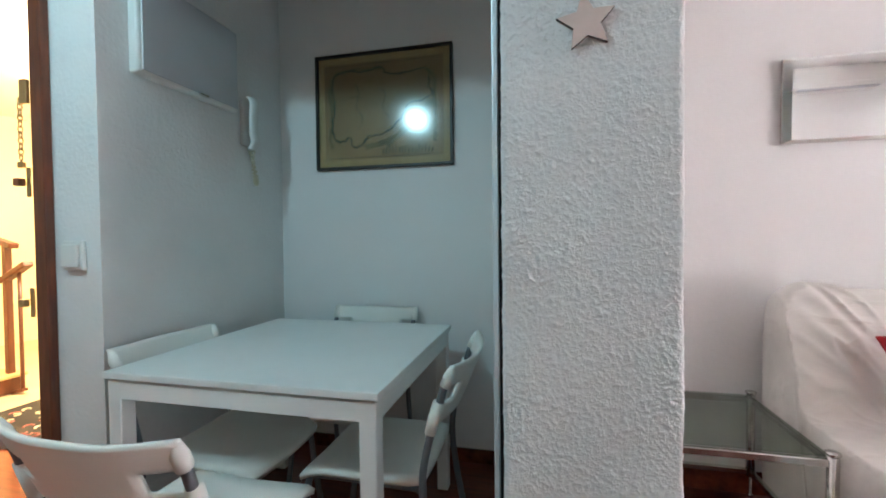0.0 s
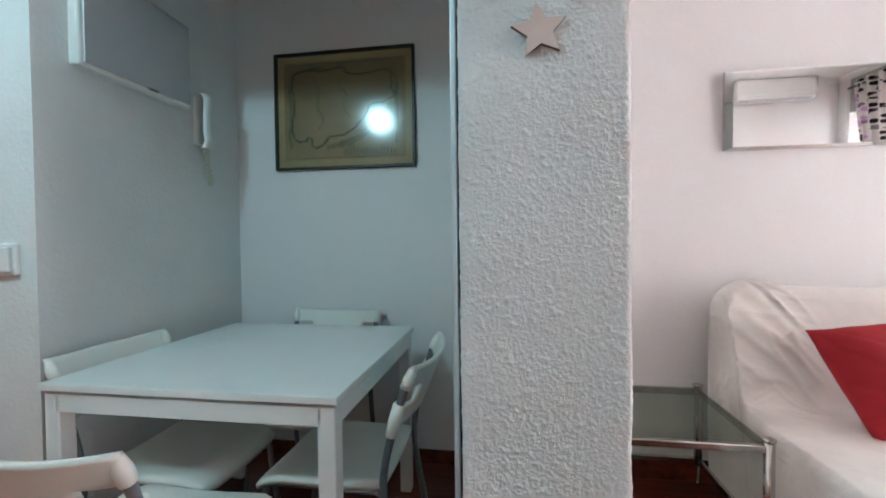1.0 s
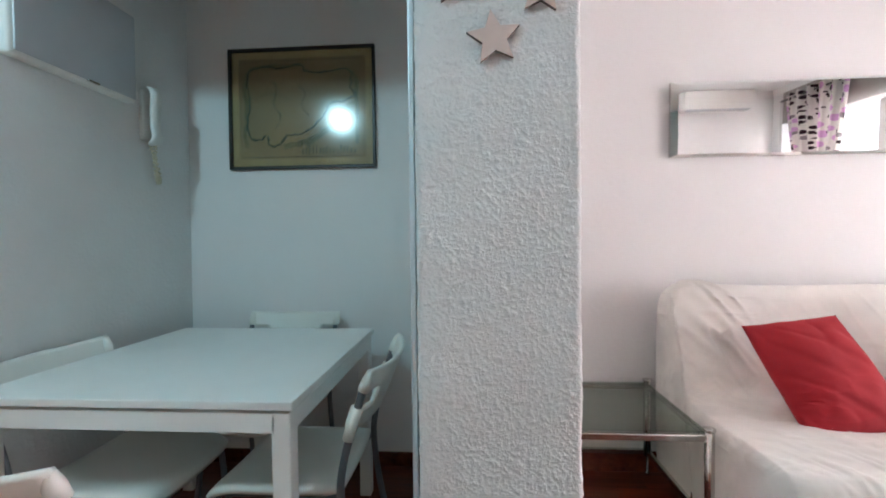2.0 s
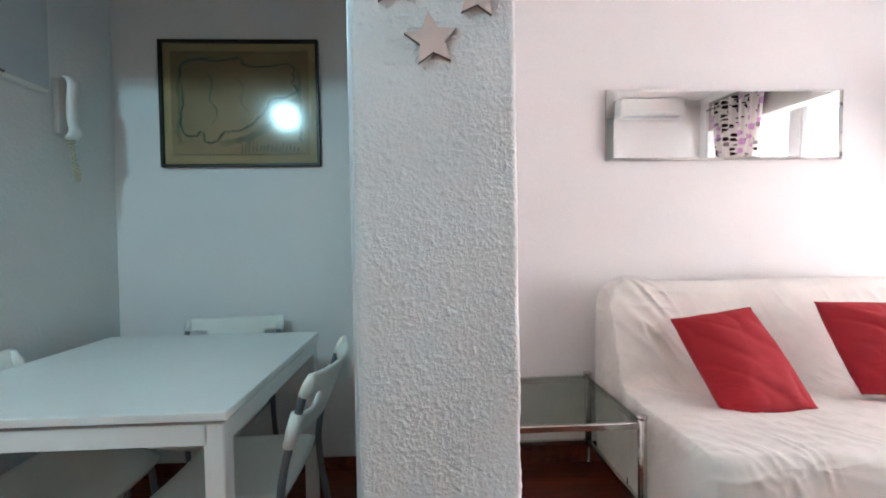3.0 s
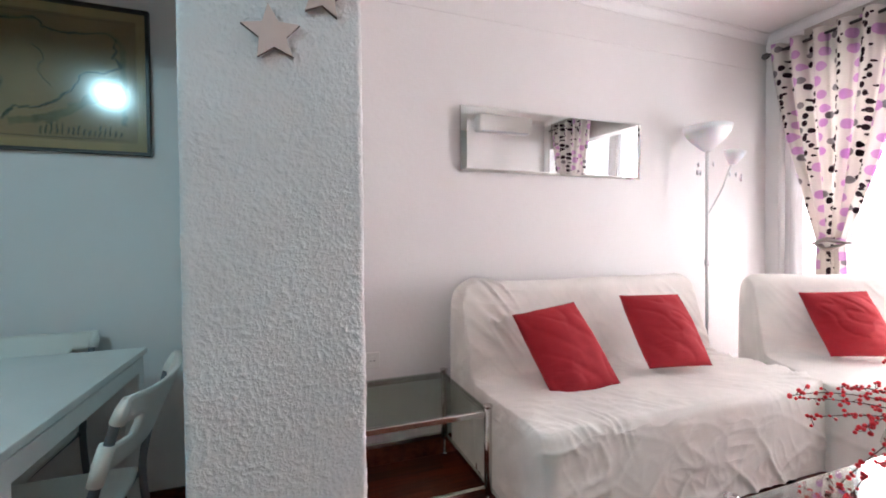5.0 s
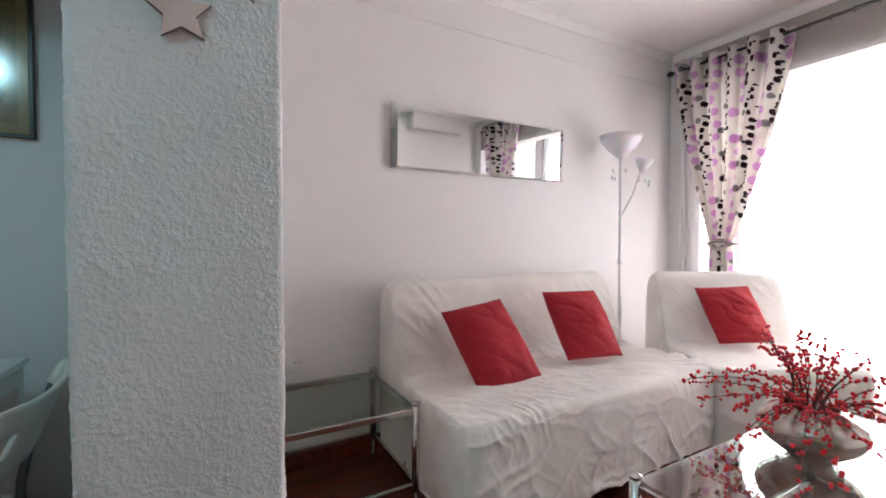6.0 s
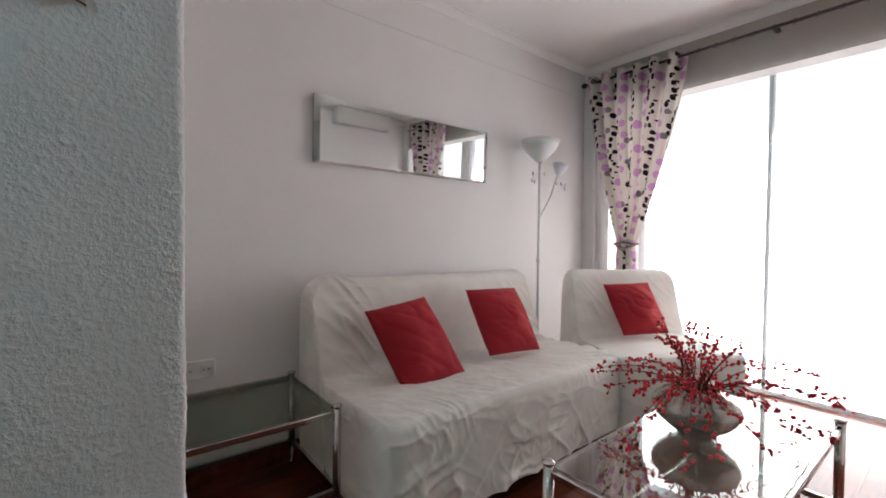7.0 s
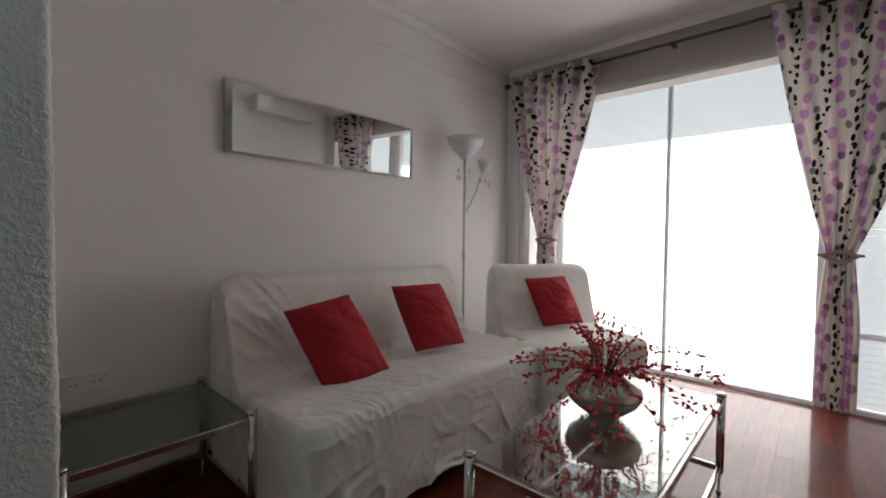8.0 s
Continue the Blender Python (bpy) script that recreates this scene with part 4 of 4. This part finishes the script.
def mirror():
    x0, x1, z0, z1 = 0.722, 1.970, 1.540, 1.895
    m = thing("wall_mirror", pose((x0 + x1) / 2, WN - 0.016, z0, 1.4, 0, 0), "long narrow silvery mirror hung above the sofa", "mirror")
    hx, h = (x1 - x0) / 2, z1 - z0
    part("backing", box(-hx, -0.004, 0, hx, 0.010, h, 0.001), M_CHROME, m, "silvery backing board")
    bw = 0.032
    part("main_mirror", box(-hx + bw, -0.016, 0.012, hx - bw, -0.006, h - 0.012), M_MIRROR, m)
    # sloped border strips
    def strip(a, b, c, d):
        bm = bmesh.new()
        bm.faces.new([bm.verts.new(p) for p in (a, b, c, d)])
        r = bmesh.ops.extrude_face_region(bm, geom=list(bm.faces))
        bmesh.ops.translate(bm, vec=(0, 0.0016, 0), verts=[g for g in r["geom"] if isinstance(g, bmesh.types.BMVert)])
        part("bevel_strip", bm, M_MIRROR, m, "bevelled mirror edge")
    bz = 0.012
    o, i = -0.0075, -0.0165
    strip((-hx, o, 0), (-hx + bw, i, bz), (-hx + bw, i, h - bz), (-hx, o, h))
    strip((hx, o, 0), (hx, o, h), (hx - bw, i, h - bz), (hx - bw, i, bz))
    strip((-hx, o, h), (-hx + bw, i, h - bz), (hx - bw, i, h - bz), (hx, o, h))
    strip((-hx, o, 0), (hx, o, 0), (hx - bw, i, bz), (-hx + bw, i, bz))


mirror()


def outlet():
    o = thing("wall_outlet", pose(0.192, WN, 0.545), "double white wall socket", "outlet")
    part("plate", box(-0.076, -0.012, -0.042, 0.076, 0, 0.042, 0.004), M_DEVICE, o)
    for x in (-0.037, 0.037):
        part("socket", lathe([(0.0215, 0), (0.0215, 0.004), (0.019, 0.0045), (0.017, 0.002), (0.001, 0.002)], 20), M_DEVICE, o).matrix_basis = pose(x, -0.0122, 0, 90, 0, 0)
        for dx in (-0.0095, 0.0095):
            part("pin_hole", lathe([(0.003, 0), (0.003, 0.0012)], 8), M_BLACK, o).matrix_basis = pose(x + dx, -0.0142, 0, 90, 0, 0)


outlet()


def floor_lamp():
    l = thing("floor_lamp", pose(2.37, 2.40, 0), "white uplighter floor lamp with a small reading arm", "floor lamp")
    part("base", lathe([(0.13, 0), (0.135, 0.006), (0.12, 0.022), (0.02, 0.034), (0.014, 0.05)], 32), M_LAMP_POLE, l, smooth=True)
    part("pole", tube([(0, 0, 0.03), (0, 0, 0.9), (0, 0, 1.73)], 0.0105, 12), M_LAMP_POLE, l, smooth=True)
    part("collar", tube([(0, 0, 0.98), (0, 0, 1.02)], 0.015, 12), M_LAMP_POLE, l, smooth=True)
    part("shade", lathe([(0.018, 1.715), (0.03, 1.722), (0.055, 1.745), (0.10, 1.79), (0.128, 1.83), (0.140, 1.872), (0.137, 1.872), (0.124, 1.832), (0.095, 1.795), (0.05, 1.752), (0.005, 1.745)], 36, False), M_SHADE, l, "white bowl shade", True)
    d = Vector((0.80, -0.58, 0)).normalized()
    arm = spline([(0, 0, 1.30), d * 0.035 + Vector((0, 0, 1.37)), d * 0.085 + Vector((0, 0, 1.47)), d * 0.115 + Vector((0, 0, 1.57)), d * 0.135 + Vector((0, 0, 1.625))], 6)
    part("reading_arm", tube(arm, 0.0065, 8), M_LAMP_POLE, l, smooth=True)
    sh = part("reading_shade", lathe([(0.012, 0), (0.022, 0.006), (0.05, 0.055), (0.062, 0.085), (0.060, 0.085), (0.045, 0.055), (0.012, 0.012)], 24, False), M_SHADE, l, "small white cup shade", True)
    sh.matrix_basis = Matrix.Translation(d * 0.14 + Vector((0, 0, 1.622))) @ pose(0, 0, 0, 0, 10, -35)
    # clear drops hanging below the shades
    rnd = random.Random(2)
    for k in range(9):
        a = 2 * math.pi * k / 9
        r, z = (0.055, rnd.uniform(1.58, 1.64)) if k < 5 else (0.05, rnd.uniform(1.50, 1.58))
        off = Vector((0, 0, 0)) if k < 5 else d * 0.14
        p = off + Vector((r * math.cos(a), r * math.sin(a), z))
        part("drop", tube([p + Vector((0, 0, 0.02)), p, p - Vector((0, 0, 0.018))], [0.0015, 0.009, 0.002], 8), M_SHADE, l, "pale hanging drop", True)


floor_lamp()


def glass_table(name, x0, y0, x1, y1, top, label, low, glazing):
    t = thing(name, pose((x0 + x1) / 2, (y0 + y1) / 2, 0), label, "table")
    hx, hy = (x1 - x0) / 2, (y1 - y0) / 2
    r = 0.017
    for sx in (-1, 1):
        for sy in (-1, 1):
            p = part("post", tube([(sx * hx, sy * hy, low - 0.02), (sx * hx, sy * hy, top)], r, 16), M_CHROME, t, smooth=True)
            part("cap", lathe([(r, top), (r + 0.004, top + 0.002), (r + 0.004, top + 0.010), (r * 0.6, top + 0.014)], 16), M_CHROME, p, smooth=True).matrix_basis = pose(sx * hx, sy * hy, 0)
            part("foot", lathe([(0.011, 0), (0.012, 0.008), (0.006, 0.012), (0.006, low - 0.018)], 12), M_CHROME, p, smooth=True).matrix_basis = pose(sx * hx, sy * hy, 0)
    for z in (top - 0.025, low):
        for s in (-1, 1):
            part("rail", box(-hx + r * 0.8, s * hy - 0.009, z - 0.013, hx - r * 0.8, s * hy + 0.009, z + 0.013, 0.004), M_CHROME, t)
            part("rail", box(s * hx - 0.009, -hy + r * 0.8, z - 0.013, s * hx + 0.009, hy - r * 0.8, z + 0.013, 0.004), M_CHROME, t)
    pane = part("glass_top", box(-hx + 0.006, -hy + 0.006, top - 0.011, hx - 0.006, hy - 0.006, top - 0.003, 0.001), glazing, t, "grey-green glass top")
    return t


glass_table("side_table", 0.06, 2.015, 0.612, 2.555, 0.455, "chrome and glass side table between pillar and sofa", 0.11, M_GLASS_TABLE)
glass_table("coffee_table", 0.965, 0.715, 2.14, 1.228, 0.44, "chrome and glass coffee table on the parquet", 0.11, M_GLASS_COFFEE)


def vase_and_branches():
    x, y, z = 1.572, 1.03, 0.4385
    v = thing("vase", pose(x, y, z), "squat brushed silver vase on the glass table", "vase")
    part("bowl", lathe([(0.055, 0), (0.062, 0.004), (0.06, 0.010), (0.085, 0.025), (0.130, 0.062), (0.148, 0.098), (0.138, 0.132), (0.105, 0.158), (0.080, 0.167), (0.077, 0.174), (0.070, 0.172), (0.068, 0.160), (0.02, 0.09)], 40), M_VASE, v, smooth=True)
    b = thing("berry_branches", pose(x, y, z + 0.075), "artificial dark twigs with red berries spreading from the vase", "branches")
    rnd = random.Random(21)
    n = 42
    for k in range(n):
        upright = k % 5 < 2
        a = 2 * math.pi * (k * 0.618) + rnd.uniform(-0.25, 0.25)
        c, s = math.cos(a), math.sin(a)
        r0 = rnd.uniform(0.0, 0.045)
        base = [Vector((r0 * c * 0.4, r0 * s * 0.4, -0.05)), Vector((r0 * c + 0.02 * c, r0 * s + 0.02 * s, 0.09))]
        if upright:
            spread, rise, bend = rnd.uniform(0.04, 0.15), rnd.uniform(0.12, 0.24), rnd.uniform(-0.02, 0.02)
            pts = base + [Vector((spread * q * c - bend * s * q, spread * q * s + bend * c * q, 0.09 + rise * q)) for q in (0.4, 0.75, 1.0)]
        else:
            # long sprays arch over the rim; every fourth one droops beside the vase
            spread, rise = rnd.uniform(0.26, 0.45), rnd.uniform(-0.05, 0.10)
            droop = rnd.uniform(0.10, 0.17) if k % 4 == 1 else 0.0
            pts = base + [Vector((spread * 0.40 * c, spread * 0.40 * s, 0.125 + rise * 0.55 - 0.15 * droop)), Vector((spread * 0.74 * c, spread * 0.74 * s, 0.115 + rise * 0.9 - 0.6 * droop)),
                          Vector((spread * c, spread * s, 0.09 + rise - droop))]
        line = spline(pts, 7)
        bm = bmesh.new()
        add_tube(bm, line, [0.0026 - 0.0017 * i / (len(line) - 1) for i in range(len(line))], 5)
        # short side twigs
        tips = []
        for i in range(16 if upright else 8, len(line)):
            if rnd.random() < (0.35 if upright else 0.6):
                q = line[i]
                d = Vector((rnd.uniform(-1, 1), rnd.uniform(-1, 1), rnd.uniform(-0.6, 1))).normalized() * rnd.uniform(0.010, 0.028)
                add_tube(bm, [q, q + d], 0.0009, 4, False)
                tips.append(q + d)
        branch = part("branch", bm, M_TWIG, b)
        bm = bmesh.new()
        for q in tips + [line[i] for i in range(18 if upright else 9, len(line), 3 if upright else 2)] + [line[-1]]:
            for _ in range(rnd.choice((1, 1, 2))):
                r = rnd.uniform(0.0042, 0.0078)
                o = q + Vector((rnd.uniform(-1, 1), rnd.uniform(-1, 1), rnd.uniform(-1, 1))) * 0.006
                bmesh.ops.create_icosphere(bm, subdivisions=1, radius=r, matrix=Matrix.Translation(o))
        part("berry_spray", bm, M_BERRY, branch, "red berries", True, kind="stuff")


vase_and_branches()


# ---- window and curtains ----
win = thing("window_1", pose(XG - 0.06, 0, 0), "wide aluminium sliding balcony window", "window", kind="structure")
fx0, fx1, WT = 0.06, 0.11, 2.50
part("frame_top", box(fx0, WG0, WT - 0.06, fx1, WY1, WT, 0.003), M_SILL, win)
part("frame_bottom", box(fx0, WG0, WZ0, fx1, WY1, WZ0 + 0.03, 0.003), M_SILL, win)
part("frame_side", box(fx0, WG0, WZ0 + 0.03, fx1, WG0 + 0.05, WT - 0.06, 0.003), M_SILL, win)
part("frame_side", box(fx0, WY1 - 0.05, WZ0 + 0.03, fx1, WY1, WT - 0.06, 0.003), M_SILL, win)
part("mullion", box(fx0 - 0.01, 1.347, WZ0 + 0.03, fx1 - 0.005, 1.375, WT - 0.06, 0.003), M_MULLION, win, "grey-green meeting stile")
for ya, yb in ((WG0 + 0.05, 1.347), (1.375, WY1 - 0.05)):
    pane = part("pane", box(fx0 + 0.02, ya, WZ0 + 0.03, fx0 + 0.026, yb, WT - 0.06), M_GLASS, win, "clear window pane")
    pane.visible_shadow = False
part("frame_bottom", box(fx0, WY0, WZ0, fx1, WP0, WZ0 + 0.03, 0.003), M_SILL, win)
part("frame_rail", box(fx0, WY0, 0.50, fx1, WP0, 0.53, 0.003), M_SILL, win)
shutter = thing("roller_shutter", pose(XG + 0.09, 0, 0), "pale roller shutter lowered a little over the window", "shutter", kind="structure")
for k in range(12):
    z = 1.975 + 0.046 * k
    part("slat", box(0, WG0 + 0.005, z, 0.012, WY1 - 0.005, z + 0.0456, 0.0015, 1), M_SHUTTER, shutter)
# added translucent slats give the pale backlit glow of the sheer past the curtain
closed = thing("roller_shutter", pose(XG + 0.09, 0, 0), "pale slatted panel added for the soft glow past the curtain", "shutter", kind="structure")
for k in range(54):
    z = 0.02 + 0.046 * k
    part("slat", box(0, WY0 + 0.005, z, 0.012, WP0 - 0.005, z + 0.0456, 0.0015, 1), M_SHUTTER, closed)
pipe = thing("corner_pipe", pose(XW - 0.02, 2.455, 0), "white painted vertical pipe in the corner", "pipe")
part("tube", tube([(0, 0, 0.0), (0, 0, 2.36)], 0.018, 12), M_WALL, pipe, smooth=True)


def curtain_rod():
    r = thing("curtain_rod", pose(XW - 0.09, 0, 2.475), "dark metal curtain rod with knob ends", "curtain rod")
    part("bar", tube([(0, 2.50, 0), (0, -0.20, 0)], 0.010, 12), M_RODMETAL, r, smooth=True)
    part("knob", tube([(0, 2.50, 0), (0, 2.515, 0), (0, 2.535, 0), (0, 2.55, 0)], [0.012, 0.022, 0.022, 0.008], 14), M_RODMETAL, r, smooth=True)
    for y in (2.44, 1.2, -0.1):
        part("bracket", box(0, y - 0.012, -0.012, 0.088, y + 0.012, 0.012, 0.003), M_RODMETAL, r)
    for k in range(9):
        y = 1.62 - 0.105 * k
        pts = [(0.016 * math.cos(q), y + 0.002 * q, -0.004 + 0.018 * math.sin(q)) for q in (2 * math.pi * i / 12 for i in range(13))]
        part("ring", tube(pts, 0.0025, 6), M_RODMETAL, r, smooth=True)


curtain_rod()


def curtain(name, top0, top1, tie_y, tie_w, low0, low1, tie_z, bottom, label, seed, folds):
    """Printed curtain drawn to a tie-back; y runs from top0 to top1 at the rod."""
    c = thing(name, pose(XW - 0.09, 0, 0), label, "curtain", "printed curtains")
    nu, nv = folds * 14, 84
    top = 2.52
    rows, uvs = [], []
    for j in range(nv + 1):
        z = top + (bottom - top) * j / nv
        if z >= tie_z:
            s = (top - z) / (top - tie_z)
            e = s ** 1.35
            a, b = top0 + (tie_y + tie_w / 2 - top0) * e, top1 + (tie_y - tie_w / 2 - top1) * e
        else:
            s = (tie_z - z) / (tie_z - bottom)
            e = min(1, s * 2.2) ** 0.8
            a, b = tie_y + tie_w / 2 + (low0 - tie_y - tie_w / 2) * e, tie_y - tie_w / 2 + (low1 - tie_y + tie_w / 2) * e
        wide = abs(b - a)
        row = []
        for i in range(nu + 1):
            u = i / nu
            ph = 2 * math.pi * folds * u + 0.7 * math.sin(seed + 3 * u + 1.5 * (top - z))
            amp = 0.040 * (0.55 + 0.45 * min(1, wide / abs(top1 - top0))) * (1 + 0.3 * math.sin(u * 9 + seed))
            y = a + (b - a) * (u + 0.012 * math.sin(ph * 2 + z))
            x = -amp * math.sin(ph) - 0.006 * noise.noise(Vector((u * 12, z * 3, seed)))
            row.append((x, y, z + 0.006 * math.sin(ph) * (j == nv)))
        rows.append(row)
    bm = grid(rows)
    uv = bm.loops.layers.uv.new("uv")
    bm.verts.ensure_lookup_table()
    bm.verts.index_update()
    for f in bm.faces:
        for lp in f.loops:
            k = lp.vert.index
            row_no = k // (nu + 1)
            ya, yb = rows[row_no][0][1], rows[row_no][nu][1]
            gather = (abs(top1 - top0) / max(0.05, abs(yb - ya))) ** 0.15
            lp[uv].uv = ((lp.vert.co.y - (ya + yb) / 2) * 1.4 * gather + seed, row_no / nv * (top - bottom))
    panel = part("cloth", bm, M_PRINT, c, smooth=True)
    solid = panel.modifiers.new("thick", "SOLIDIFY")
    solid.thickness = 0.0012
    # band pinched to a point at either side, its two edges bowing apart in front
    hw = tie_w / 2
    for lift in (0.022, -0.040):
        front = spline([(-0.012, tie_y + hw + 0.026, tie_z), (-0.042, tie_y + hw * 0.55, tie_z + lift * 0.65), (-0.050, tie_y, tie_z + lift), (-0.042, tie_y - hw * 0.55, tie_z + lift * 0.65), (-0.012, tie_y - hw - 0.026, tie_z)], 6)
        part("tie_band", tube(front, [0.004 + 0.011 * math.sin(math.pi * i / (len(front) - 1)) for i in range(len(front))], 8), M_TIE, c, smooth=True)
    back = spline([(-0.012, tie_y + hw + 0.036, tie_z), (0.036, tie_y + hw * 0.6, tie_z), (0.044, tie_y, tie_z), (0.036, tie_y - hw * 0.6, tie_z), (-0.012, tie_y - hw - 0.036, tie_z)], 6)
    part("tie_band", tube(back, 0.008, 8), M_TIE, c, smooth=True)
    for k in range(folds):
        y = top0 + (top1 - top0) * (k + 0.25) / folds
        pts = [(0.0, y + 0.021 * math.cos(q), 2.475 + 0.021 * math.sin(q)) for q in (2 * math.pi * i / 12 for i in range(13))]
        part("eyelet", tube(pts, 0.004, 6), M_CHROME, c, smooth=True)


curtain("curtain", 2.47, 1.70, 2.12, 0.13, 2.20, 2.04, 1.12, 0.19, "cream curtain printed with mauve discs and dark leaves, tied back", 0.4, 6)
curtain("curtain", 0.66, -0.14, 0.325, 0.115, 0.415, 0.235, 1.06, 0.19, "cream printed curtain tied back, hanging near the floor", 2.3, 6)


def sheer_curtain():
    """Voile gathered on the rod behind the printed curtains, its hem a little uneven."""
    c = thing("sheer_curtain", pose(XW - 0.036, 0, 0), "white translucent sheer curtain across the window", "curtain")
    rows = []
    for j in range(61):
        row = []
        for i in range(401):
            u = i / 400
            hem = 0.165 + 0.010 * math.sin(u * 17) + 0.012 * noise.noise(Vector((u * 9, 0, 5)))
            z = 2.49 - (2.49 - hem) * j / 60
            y = 2.40 - (2.40 - WY0 - 0.03) * u
            x = 0.013 * math.sin(u * 150 + 0.9 * math.sin(z * 1.1 + u * 20)) + 0.005 * noise.noise(Vector((u * 30, z * 2, 0)))
            row.append((x, y, z))
        rows.append(row)
    part("voile", grid(rows), M_SHEER, c, smooth=True)


sheer_curtain()


def air_conditioner():
    a = thing("air_conditioner", pose(2.50, -0.45, 2.43), "white split air conditioner high on the wall", "air conditioner")
    part("body", box(-0.38, 0.0, 0.0, 0.38, 0.19, 0.215, 0.03, 3), M_DEVICE, a, smooth=True)
    part("outlet_flap", box(-0.33, 0.13, -0.006, 0.33, 0.195, 0.006, 0.004), M_PANEL, a, "dark air outlet")
    part("front_panel", box(-0.375, 0.1905, 0.05, 0.375, 0.198, 0.205, 0.003), M_DEVICE, a)


air_conditioner()


# ---- floor ----
structure("floor", box(-3.5, -1.7, -0.05, XG + 0.1, WN + T, -0.0125), M_BLACK, "dark bed under the parquet")


def parquet():
    """Strip parquet: staves 7 cm wide laid along x in running bond."""
    w, l, gap = 0.075, 0.42, 0.0003
    meshes = []
    for k in range(3):
        bm = box(0, 0, -0.012, l - gap, w - gap, 0.0, 0.0002, 1)
        me = bpy.data.meshes.new("parquet_stave")
        bm.to_mesh(me)
        bm.free()
        me.materials.append(M_PARQUET)
        meshes.append(me)
    floor = bpy.data.objects["floor"]
    rest = bmesh.new()
    count = 0
    rows = int((WN - 0.002 + 1.6) / w)
    for j in range(rows):
        y = WN - 0.002 - (j + 1) * w
        off = (j % 2) * l / 2 + 0.06 * math.sin(j * 2.7)
        k = 0
        while True:
            x = -3.4 - off + k * l
            k += 1
            if x > XG + 0.05:
                break
            x0, x1 = max(x, -3.4), min(x + l, XG + 0.1)
            if x1 - x0 < 0.03:
                continue
            if 0.0 < x0 and y > 0.15 and x1 - x0 > l - 0.001 and count < 300:
                ob = new("parquet_stave", meshes[count % 3])
                ob.location = (x0, y, 0)
                ob.parent = floor
                count += 1
            else:
                vs = [rest.verts.new(p) for p in ((x0, y, -0.0002), (x1 - gap, y, -0.0002), (x1 - gap, y + w - gap, -0.0002), (x0, y + w - gap, -0.0002))]
                lo = [rest.verts.new(v.co - Vector((0, 0, 0.011))) for v in vs]
                rest.faces.new(vs)
                for q in range(4):
                    rest.faces.new((vs[q], lo[q], lo[(q + 1) % 4], vs[(q + 1) % 4]))
    part("parquet_field", rest, M_PARQUET, floor, kind="stuff")


parquet()
